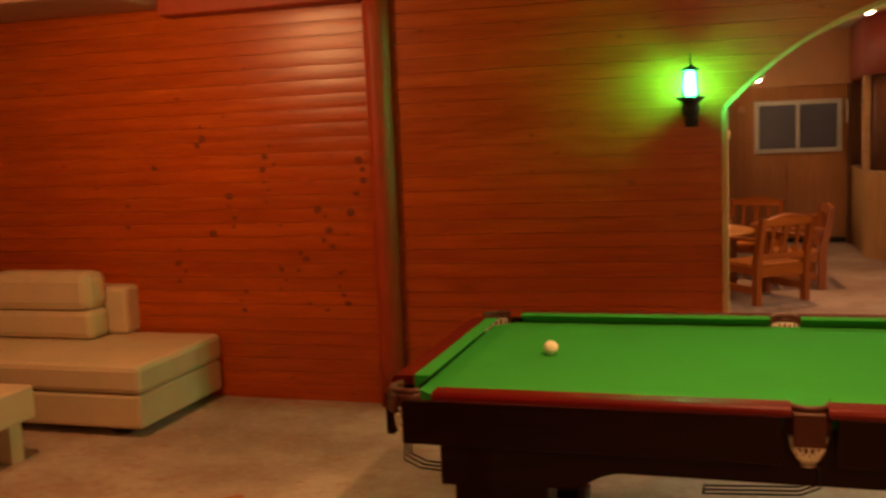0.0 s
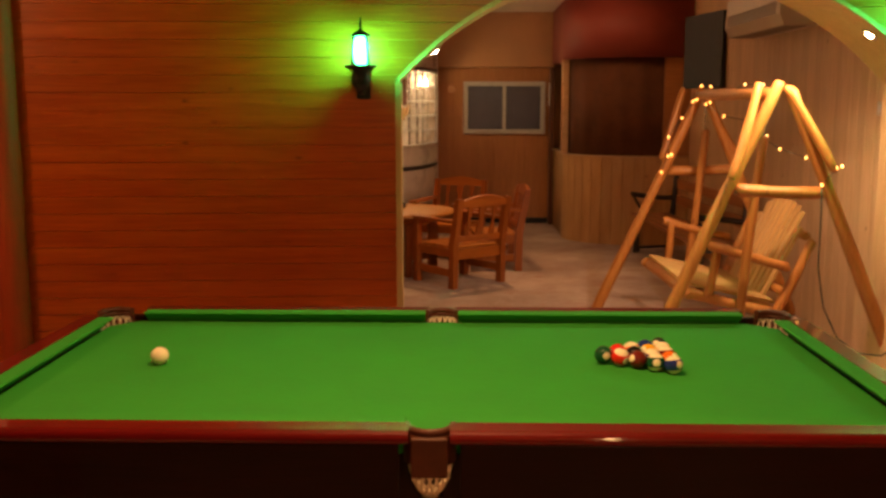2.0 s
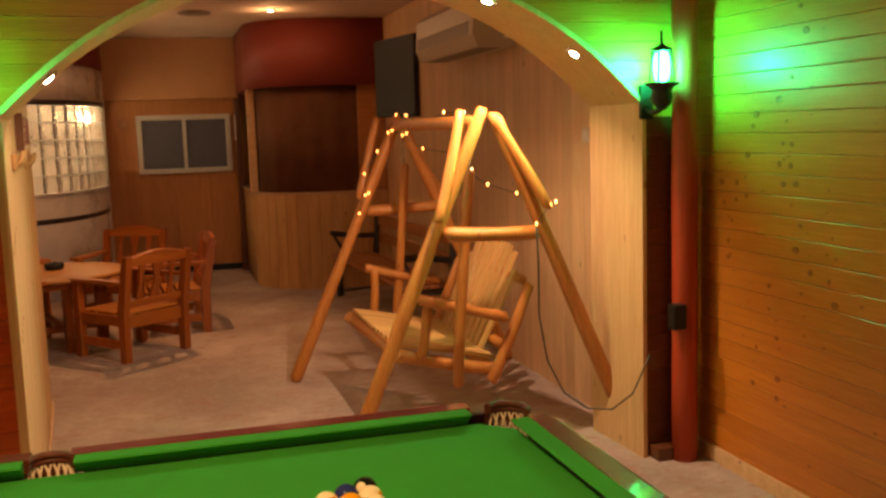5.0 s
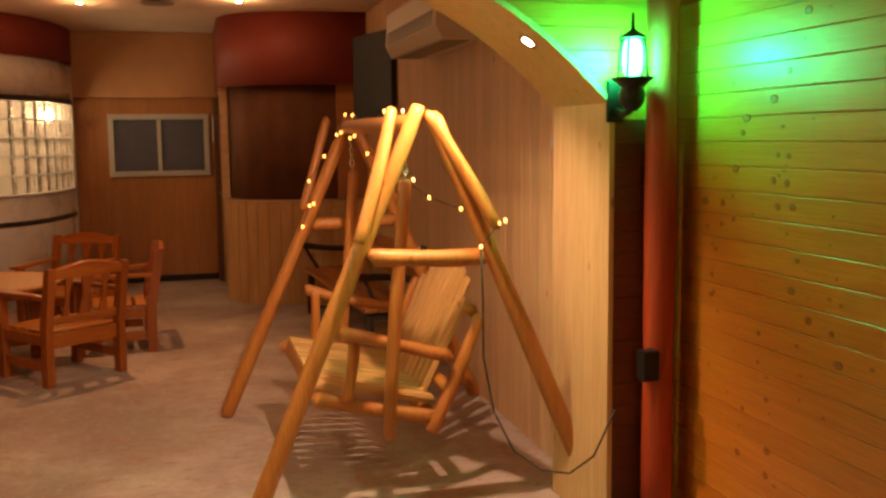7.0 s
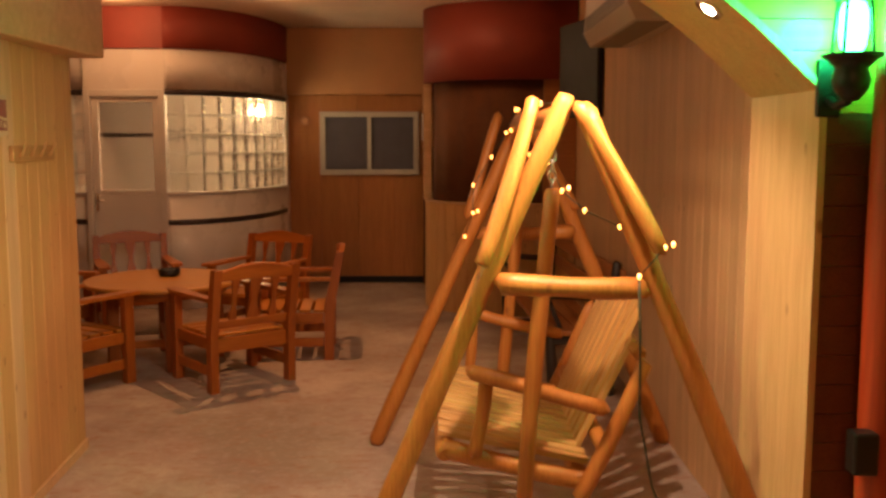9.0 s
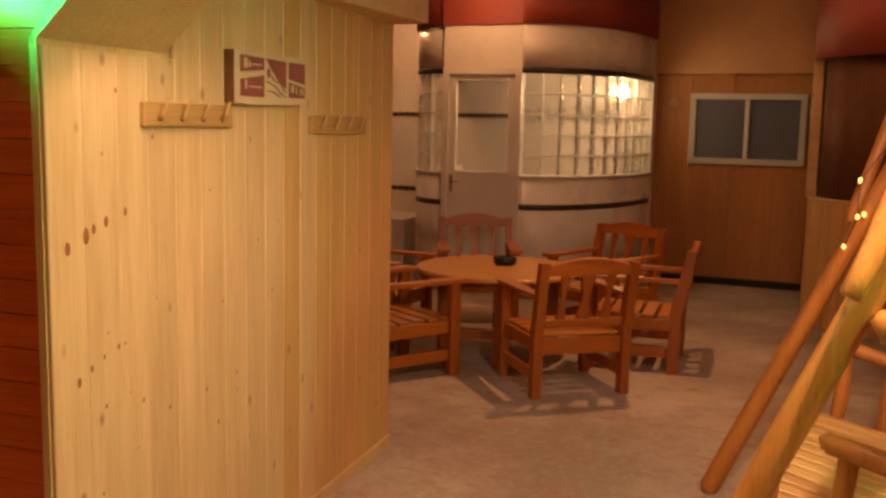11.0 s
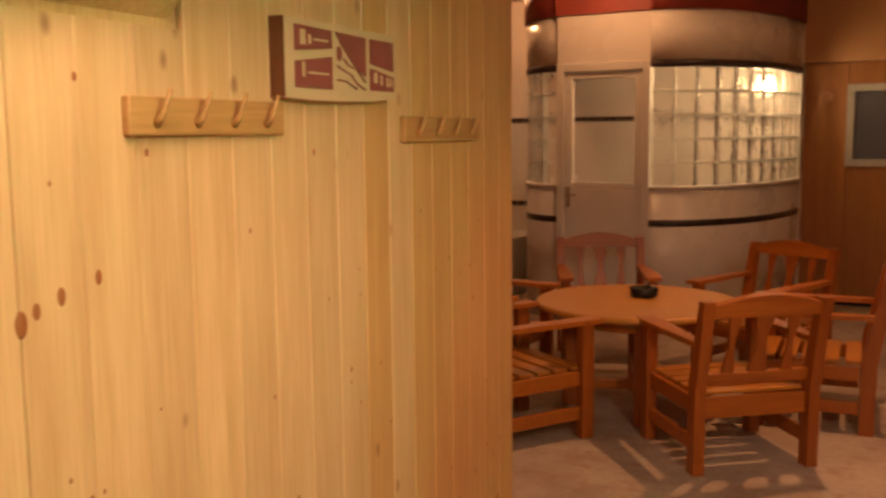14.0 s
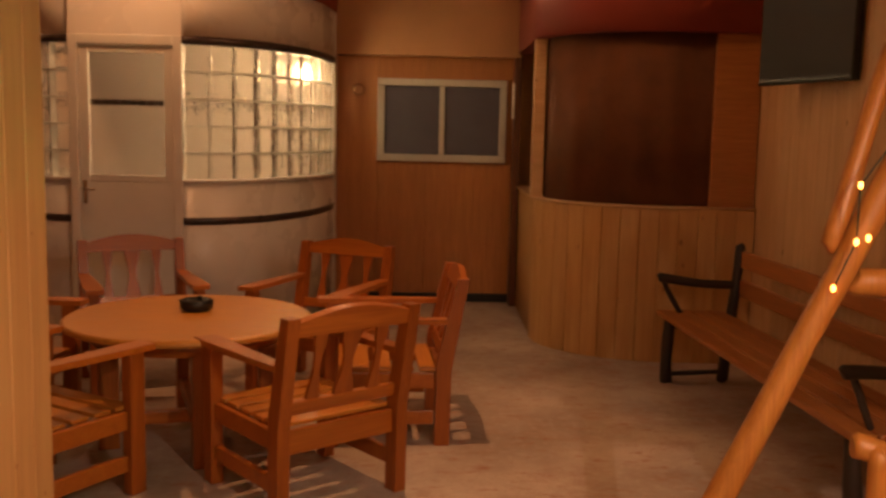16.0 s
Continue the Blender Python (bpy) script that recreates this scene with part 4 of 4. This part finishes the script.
# ---------------------------------------------------------------- log swing
AX, AZ, NEAR, FAR = 3.12, 1.72, 6.57, 8.32
swing = thing("garden_swing", (AX, (NEAR + FAR) / 2, 0), "peeled-log garden swing with slatted bench, wound with fairy lights", "swing")


def sw(p):
    return (p[0] - AX, p[1] - (NEAR + FAR) / 2, p[2])


def sw_log(name, p0, p1, r0, r1=None, seed=0, parent=None):
    return part(name, log_bar(sw(p0), sw(p1), r0, r1, seed), "log_x", parent or swing)


for y0, out, f0, f1 in ((NEAR, -0.08, 2.41, 3.93), (FAR, 0.06, 2.40, 3.915)):
    sw_log("leg", (f0, y0 + (0.03 if y0 == FAR else 0), 0.0), (AX + 0.025, y0, AZ + 0.005), 0.041, 0.034, y0)
    sw_log("leg", (f1, y0 + (0.06 if y0 == FAR else -0.03), 0.0), (AX + 0.065, y0 + (0.06 if y0 == FAR else -0.02), AZ - 0.03), 0.041, 0.034, y0 + 1)
    sw_log("crossbar", (2.93, y0 + out * 0.3, 1.115), (3.41, y0 + out * 0.3, 1.112), 0.036, 0.036, y0 + 2)
    sw_log("rafter", (2.87, y0 + out - 0.02, 1.19), (3.045, y0 + out + (0.12 if y0 == NEAR else 0.05), 1.715), 0.027, 0.025, y0 + 3)
    sw_log("rafter", (3.43, y0 + out - 0.02, 1.23), (3.185, y0 + out + 0.05, 1.70), 0.027, 0.027, y0 + 4)
sw_log("ridge_beam", (AX, NEAR + 0.04, 1.655), (AX, FAR + 0.06, 1.655), 0.036, 0.036, 9)
SN, SF = 6.86, 8.02
seat = part("seat_frame", log_bar(sw((2.74, SN, 0.475)), sw((3.30, SN, 0.345)), 0.035, 0.035, 3), "log_x", swing)
part("seat_rail", log_bar(sw((2.70, SF, 0.475)), sw((3.30, SF, 0.345)), 0.035, 0.035, 4), "log_x", seat)
part("seat_rail", log_bar(sw((2.76, SN - 0.03, 0.455)), sw((2.74, SF + 0.03, 0.455)), 0.036, 0.036, 5), "log_x", seat)
part("seat_rail", log_bar(sw((3.25, SN - 0.03, 0.355)), sw((3.25, SF + 0.03, 0.355)), 0.036, 0.036, 6), "log_x", seat)
nsl = 13
for i in range(nsl):
    yy = SN + 0.06 + (SF - SN - 0.12) * i / (nsl - 1)
    d = Vector((0.55, 0, -0.115))
    plank(seat, "slat", Vector(sw((2.73, yy - 0.033, 0.515))), d, (0, 1, 0), d.length, 0.054, 0.018, "slat")
for yy in (SN - 0.10, SF + 0.08):
    sw_log("hanger_post", (3.04, yy, 0.30), (3.12, yy - 0.02, 1.42), 0.030, 0.028, yy)
    inw = 0.03 if yy < 7 else -0.03
    sw_log("armrest", (2.84, yy + inw, 0.765), (3.33, yy + inw, 0.645), 0.030, 0.028, yy + 1)
    sw_log("arm_stub", (2.87, yy + inw * 2, 0.46), (2.90, yy + inw * 2, 0.76), 0.026, 0.026, yy + 2)
    sw_log("back_post", (3.24, yy + inw * 2.4, 0.29), (3.475, yy + inw * 2.4, 0.80), 0.032, 0.028, yy + 3)
    chain = bmesh.new()
    for i in range(7):
        z = 1.43 + i * 0.033
        ring = [(0.011 * math.cos(a) * (i % 2), 0.011 * math.cos(a) * ((i + 1) % 2), 0.021 * math.sin(a)) for a in (2 * math.pi * j / 10 for j in range(11))]
        tube([(sw((3.12, yy - 0.02, z))[0] + p[0], sw((3.12, yy - 0.02, z))[1] + p[1], z + p[2]) for p in ring], 0.004, 5, chain)
    part("chain", chain, "chrome", swing, "short steel chain")
back = part("backrest_rail", log_bar(sw((3.335, SN, 0.47)), sw((3.335, SF, 0.47)), 0.028, 0.028, 8), "log_x", swing)
nb = 9
for i in range(nb):
    u = i / (nb - 1) * 2 - 1
    yy = (SN + SF) / 2 + u * 0.35
    spread = u * 0.34
    hgt = 0.53 + 0.14 * math.sqrt(max(0, 1 - u * u))
    d = Vector((0.405 * hgt / 0.7, spread * hgt, 0.90 * hgt / 0.7)).normalized()
    plank(back, "slat", Vector(sw((3.245, yy + 0.031, 0.375))), d, (0, -1, 0), hgt, 0.060, 0.018, "slat")
part("top_rail", log_bar(sw((3.475, SN + 0.06, 0.80)), sw((3.475, SF - 0.06, 0.80)), 0.026, 0.026, 11), "log_x", back)

# fairy lights on the swing
fairy = thing("fairy_lights", (AX, NEAR, 1.2), "string of warm fairy lights wound round the swing", "string lights")


def fl(p):
    return (p[0] - AX, p[1] - NEAR, p[2] - 1.2)


runs = [
    [(2.86, 8.28, 1.10), (2.90, 8.26, 1.22), (2.90, 8.26, 1.36), (2.99, 8.25, 1.50), (3.06, 8.22, 1.62), (3.10, 8.15, 1.73)],
    [(3.10, 8.15, 1.73), (3.09, 7.85, 1.72), (3.10, 7.5, 1.66), (3.12, 7.15, 1.72), (3.14, 6.85, 1.71), (3.15, 6.66, 1.66)],
    [(3.10, 8.0, 1.60), (3.12, 7.6, 1.52), (3.16, 7.2, 1.50), (3.18, 6.95, 1.40), (3.24, 6.8, 1.34), (3.33, 6.62, 1.30), (3.44, 6.45, 1.25), (3.36, 6.44, 1.16)],
]
strings = bmesh.new()
spots = []
for r in runs:
    tube([fl(p) for p in r], 0.0025, 5, strings)
    spots += r[:-1] if r is not runs[2] else r
part("cord", strings, "cord", fairy)
spots += [(p[0] + 0.022, p[1] - 0.015, p[2] + 0.012) for p in spots[1::3]]
spots.append((3.52, 7.05, 0.69))
for p in spots:
    q = fl(p)
    part("bulb", lathe([(0.003, -0.010), (0.0065, -0.004), (0.0065, 0.004), (0.003, 0.009)], q, 8), "fairy_glow", fairy)
lead = bmesh.new()
lp = [(3.36, 6.44, 1.16), (3.37, 6.45, 0.95), (3.38, 6.48, 0.70), (3.43, 6.50, 0.46), (3.51, 6.48, 0.29), (3.61, 6.42, 0.215), (3.70, 6.33, 0.225), (3.765, 6.24, 0.32), (3.79, 6.20, 0.42), (3.83, 6.185, 0.52)]
tube([fl(p) for p in lp], 0.0045, 6, lead)
part("lead", lead, "cord", fairy, "dark supply cord")

# ---------------------------------------------------------------- round table and armchairs
CX, CY = 0.75, 10.27
rt = thing("round_table", (CX, CY, 0), "round varnished pine garden table", "table")
part("tabletop", lathe([(0.54, 0.565), (0.56, 0.575), (0.56, 0.59), (0.545, 0.60)], seg=48), "table", rt)
part("apron", lathe([(0.41, 0.50), (0.43, 0.50), (0.43, 0.5645), (0.41, 0.5645)], seg=32), "chair_x", rt)
for a in range(4):
    an = radians(20 + a * 90)
    lg = part("leg", box(-0.045, 0.045, -0.03, 0.03, 0, 0.5645, 0.008), "chair", rt)
    lg.matrix_basis = pose(0.36 * math.cos(an), 0.36 * math.sin(an), 0, 0, 0, 20 + a * 90)
part("stretcher", box(-0.33, 0.33, -0.02, 0.02, 0.10, 0.16, 0.006), "chair_x", rt).matrix_basis = pose(0, 0, 0, 0, 0, 20)
part("stretcher", box(-0.33, 0.33, -0.02, 0.02, 0.161, 0.22, 0.006), "chair_x", rt).matrix_basis = pose(0, 0, 0, 0, 0, 110)

ash = thing("ashtray", (0.755, 10.38, 0.6005), "black round ashtray on the pine table", "ashtray")
part("bowl", lathe([(0.055, 0), (0.075, 0.012), (0.078, 0.05), (0.068, 0.055), (0.055, 0.02), (0.01, 0.016)], seg=24), "black", ash)
for a in range(3):
    part("rest_notch", box(-0.008, 0.008, 0.058, 0.082, 0.05, 0.058, 0.002), "black", ash).matrix_basis = pose(0, 0, 0, 0, 0, a * 120)


def armchair():
    """Front looks along +y; the back is at -y."""
    c = thing("armchair", (0, 0, 0), "orange-brown pine armchair with slatted seat and splat back", "chair", 0, "armchairs round the table")
    W, D = 0.275, 0.26
    for sx in (-1, 1):
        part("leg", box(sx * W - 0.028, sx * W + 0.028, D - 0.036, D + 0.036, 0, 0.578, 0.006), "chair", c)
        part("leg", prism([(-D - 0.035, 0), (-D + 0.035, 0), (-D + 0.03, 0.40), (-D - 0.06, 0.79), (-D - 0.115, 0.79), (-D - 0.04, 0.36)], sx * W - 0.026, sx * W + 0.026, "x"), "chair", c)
        arm_pts = [(sx * W - 0.028, -D - 0.02), (sx * W + 0.028, -D - 0.02), (sx * W + 0.05, D - 0.02), (sx * W + 0.045, D + 0.075), (sx * W - 0.045, D + 0.075), (sx * W - 0.05, D - 0.02)]
        part("armrest", prism(arm_pts, 0.579, 0.604), "chair_x", c)
        part("side_rail", box(sx * W - 0.014, sx * W + 0.014, -D + 0.04, D - 0.041, 0.27, 0.345, 0.004), "chair_x", c)
        part("stretcher", box(sx * W - 0.013, sx * W + 0.013, -D + 0.04, D - 0.041, 0.10, 0.165, 0.004), "chair_x", c)
    part("front_rail", box(-W + 0.034, W - 0.034, D - 0.014, D + 0.014, 0.27, 0.345, 0.004), "chair_x", c)
    part("back_rail", box(-W + 0.027, W - 0.027, -D - 0.012, -D + 0.016, 0.25, 0.345, 0.004), "chair_x", c)
    for i in range(5):
        y0 = -D + 0.03 + i * 0.104
        part("seat_slat", box(-W + 0.015, W - 0.015, y0, y0 + 0.078, 0.346, 0.364, 0.004), "lit_seat_pine", c)
    tilt = pose(0, -D + 0.0, 0.40, 14, 0, 0)
    lo = part("lower_rail", box(-W + 0.027, W - 0.027, -0.012, 0.012, 0.005, 0.06, 0.004), "chair_x", c)
    lo.matrix_basis = tilt
    pts = [(-W + 0.02, 0.33)] + [((-W + 0.02) + (2 * W - 0.04) * i / 12, 0.385 + 0.045 * math.sin(math.pi * i / 12)) for i in range(13)] + [(W - 0.02, 0.33)]
    top = part("top_rail", prism(pts, -0.016, 0.016, "y"), "chair_x", c)
    top.matrix_basis = tilt
    for cx, hw in ((-0.14, 0.028), (0, 0.044), (0.14, 0.028)):
        left = [(cx - hw * (0.72 + 0.28 * math.cos(2 * math.pi * (i / 10) * 1.0)), 0.055 + 0.278 * i / 10) for i in range(11)]
        right = [(2 * cx - p[0], p[1]) for p in reversed(left)]
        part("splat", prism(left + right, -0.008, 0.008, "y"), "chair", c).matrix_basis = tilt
    return c


def chair_pose(angle, r, twist=0):
    a = radians(angle)
    return pose(CX + r * math.cos(a), CY + r * math.sin(a), 0.0, 0, 0, angle + 90 + twist)


first = armchair()
first.matrix_basis = chair_pose(-41.5, 0.80, -9)
for an, r, tw in ((17, 0.93, -12), (64, 1.10, 4), (118, 1.12, -3), (176, 0.95, 0), (-121, 0.84, 0)):
    copy_thing(first, chair_pose(an, r, tw))
loose = copy_thing(first, pose(-0.36, 2.50, 0, 0, 0, 36))
tagged(loose, "orange-brown pine armchair standing alone in the pool room", "chair")
cush = thing("cushion", (-0.42, 10.75, 0.366), "green cloth cushion on an armchair seat", "cushion", 20)
part("cover", box(-0.17, 0.17, -0.16, 0.16, 0, 0.10, 0.035), "green_cloth", cush)

# ---------------------------------------------------------------- bench, screen and air conditioner by the hall wall
bench = thing("wooden_bench", (3.535, 10.80, 0), "dark rustic wooden bench along the pine wall", "bench", 3.5)
for yy in (-1.50, 0.72):
    part("leg", log_bar((-0.20, yy, 0), (-0.205, yy, 0.39), 0.036, 0.032, yy), "black_wood", bench)
    part("leg", log_bar((0.15, yy, 0), (0.20, yy, 0.84), 0.036, 0.028, yy + 1), "black_wood", bench)
    part("armrest", log_bar((-0.29, yy - 0.02, 0.635), (0.20, yy, 0.60), 0.027, 0.024, yy + 2, 0.014), "black_wood", bench)
    part("arm_brace", log_bar((-0.25, yy, 0.63), (-0.14, yy, 0.42), 0.015, 0.015, yy + 3), "black_wood", bench)
    part("stretcher", log_bar((-0.20, yy, 0.06), (0.155, yy, 0.055), 0.014, 0.014, yy + 4), "black_wood", bench)
    part("seat_rail", box(-0.22, 0.16, yy - 0.02, yy + 0.02, 0.33, 0.394, 0.006), "black_wood", bench)
for i in range(4):
    part("seat_slat", box(-0.26 + i * 0.105, -0.165 + i * 0.105, -1.58, 0.80, 0.395, 0.425, 0.008), "bench", bench)
for z in (0.53, 0.70):
    part("back_slat", box(0.205, 0.235, -1.58, 0.80, z, z + 0.10, 0.008), "bench", bench)

tv = thing("wall_screen", (3.84, 11.02, 1.76), "black flat screen on the pine wall", "screen", 13)
part("panel", box(-0.05, 0.0, -0.41, 0.41, 0, 0.74, 0.008), "screen", tv)
part("bracket", box(0.0, 0.09, -0.08, 0.0, 0.28, 0.46, 0.005), "black", tv)
part("bezel", box(-0.056, -0.05, -0.40, 0.40, 0.01, 0.03, 0.002), "black", tv)

ac = thing("air_conditioner", (3.93, 8.86, 2.16), "ivory wall-mounted air conditioner on the pine wall", "air conditioner")
part("body", prism([(0.0, 0.0), (0.0, 0.34), (-0.20, 0.36), (-0.285, 0.30), (-0.30, 0.08), (-0.26, 0.0)], -0.70, 0.72, "y"), "ac", ac)
for i in range(5):
    part("louvre", box(-0.304, -0.290, -0.62, 0.64, 0.085 + i * 0.018, 0.095 + i * 0.018), "ac_dark", ac)
part("outlet", box(-0.24, -0.08, -0.62, 0.64, -0.006, -0.001), "ac_dark", ac, "dark air outlet")
part("pipe_cover", box(-0.10, -0.02, -0.92, -0.70, 0.05, 0.32, 0.01), "ac", ac)

for k2 in range(2):
    sk = thing("light_switch", (HALL_X - 0.0155, 6.98 + k2 * 0.105, 1.53), "square white wall switch on pine", "switch")
    part("plate", box(-0.010, 0, -0.043, 0.043, 0, 0.086, 0.003), "ac", sk)
    part("rocker", box(-0.014, -0.010, -0.022, 0.022, 0.02, 0.066, 0.002), "white_paint", sk)

# ---------------------------------------------------------------- coat racks and sign


def on_left(y, z, out=0.0145):
    u = (y - LY0) / (LY1 - LY0)
    p = Vector((LX0, LY0, 0)).lerp(Vector((LX1, LY1, 0)), u) + left_norm * out
    return Matrix.Translation((p.x, p.y, z)) @ Matrix((left_dir, -left_norm, (0, 0, 1))).transposed().to_4x4()


def coat_rack(y, z, length, pegs, label):
    r = thing("coat_rack", (0, 0, 0), label, "coat rack")
    r.matrix_basis = on_left(y, z)
    part("board", box(0, length, -0.018, 0, -0.034, 0.034, 0.004), "rack_pine", r)
    for i in range(pegs):
        x = length * (i + 0.6) / (pegs + 0.2)
        part("peg", tube([(x, -0.016, -0.012), (x, -0.030, -0.002), (x + 0.005, -0.038, 0.022), (x + 0.010, -0.043, 0.046)], [0.010, 0.007, 0.005, 0.0035], 8), "rack_pine", r)
    return r


coat_rack(6.40, 1.548, 0.46, 4, "pine coat rack with four pegs on the board wall")
coat_rack(7.43, 1.526, 0.52, 4, "short pine coat rack near the wall's end")
sg = thing("wall_sign", (0, 0, 0), "pale wooden sign with five maroon panels", "sign")
sg.matrix_basis = on_left(6.84, 1.592) @ Matrix.Diagonal((1.20, 1, 0.90, 1))
part("board", prism([(0, 0.0), (0.10, -0.004), (0.22, -0.003), (0.33, 0.002), (0.42, 0.012), (0.42, 0.185), (0, 0.185)], -0.035, 0, "y"), "paper", sg)
part("edge", box(-0.003, 0.0, -0.035, 0, 0.0, 0.185), "dark_board", sg, "dark edge")
for poly in ([(0.03, 0.11), (0.155, 0.125), (0.155, 0.168), (0.03, 0.17)], [(0.03, 0.025), (0.155, 0.025), (0.155, 0.105), (0.03, 0.085)], [(0.17, 0.168), (0.285, 0.165), (0.285, 0.065), (0.24, 0.09), (0.19, 0.14)], [(0.305, 0.10), (0.405, 0.085), (0.405, 0.165), (0.305, 0.165)], [(0.305, 0.03), (0.405, 0.03), (0.405, 0.07), (0.305, 0.088)]):
    part("panel", prism(poly, -0.039, -0.0352, "y"), "sign_red", sg, "maroon panel")

# illegible pale lettering and a scroll on the sign
for x0, x1, z0, z1 in ((0.045, 0.062, 0.125, 0.160), (0.072, 0.080, 0.128, 0.150), (0.09, 0.14, 0.138, 0.143), (0.05, 0.058, 0.05, 0.085), (0.07, 0.14, 0.058, 0.063), (0.316, 0.330, 0.05, 0.078), (0.345, 0.352, 0.045, 0.072), (0.372, 0.380, 0.042, 0.068), (0.388, 0.394, 0.042, 0.066)):
    part("lettering", box(x0, x1, -0.0405, -0.0392, z0, z1), "paper", sg)
for path in ([(0.175, 0.085), (0.20, 0.075), (0.23, 0.065), (0.25, 0.045), (0.285, 0.03)], [(0.20, 0.105), (0.22, 0.088), (0.25, 0.082), (0.285, 0.05)], [(0.175, 0.05), (0.21, 0.048), (0.25, 0.03)]):
    part("scroll_line", tube([(x, -0.036, z) for x, z in path], 0.0025, 6), "sign_red", sg)
part("scroll_head", lathe([(0.012, 0), (0.010, 0.003), (0.002, 0.004)], seg=14), "sign_red", sg).matrix_basis = pose(0.185, -0.0352, 0.115, 90, 0, 0) @ Matrix.Diagonal((0.8, 1.6, 1, 1))

# ---------------------------------------------------------------- sofa and coffee table
sofa = thing("sofa", (-3.2, 5.50, 0), "cream leatherette sofa with loose back cushions", "sofa")
part("base", box(-1.2, 1.10, -0.48, 0.42, 0.05, 0.25, 0.02), "leatherette", sofa)
part("seat_cushion", box(-1.2, 1.11, -0.49, 0.43, 0.253, 0.42, 0.035), "leatherette", sofa)
part("back_frame", box(-1.2, 0.50, 0.30, 0.46, 0.421, 0.74, 0.03), "leatherette", sofa)
for x0, x1 in ((-1.2, -0.42), (-0.41, 0.37)):
    bc = part("back_cushion", box(x0, x1, 0.10, 0.30, 0.423, 0.62, 0.045), "leatherette", sofa)
    part("head_roll", box(x0, x1, 0.08, 0.31, 0.61, 0.86, 0.06), "leatherette", bc)
for x0 in (-1.1, 0.85):
    for y0 in (-0.40, 0.30):
        part("foot", box(x0, x0 + 0.10, y0, y0 + 0.08, 0, 0.052, 0.004), "black", sofa)
ct = thing("coffee_table", (-3.0, 4.25, 0), "cream block coffee table before the sofa", "coffee table")
part("top", box(-0.55, 0.50, -0.40, 0.41, 0.22, 0.40, 0.012), "leatherette", ct)
for x0 in (-0.5, 0.36):
    for y0 in (-0.36, 0.26):
        part("leg", box(x0, x0 + 0.09, y0, y0 + 0.09, 0, 0.221, 0.004), "leatherette", ct)
basin = thing("wash_trough", (-1.85, 13.6, 0), "white tiled wash trough against the tiled wall", "trough")
part("body", box(-0.55, 0.5, -0.38, 0.38, 0, 0.52, 0.012), "tile", basin)
part("rim", box(-0.57, 0.52, -0.40, 0.38, 0.521, 0.555, 0.008), "white_paint", basin)
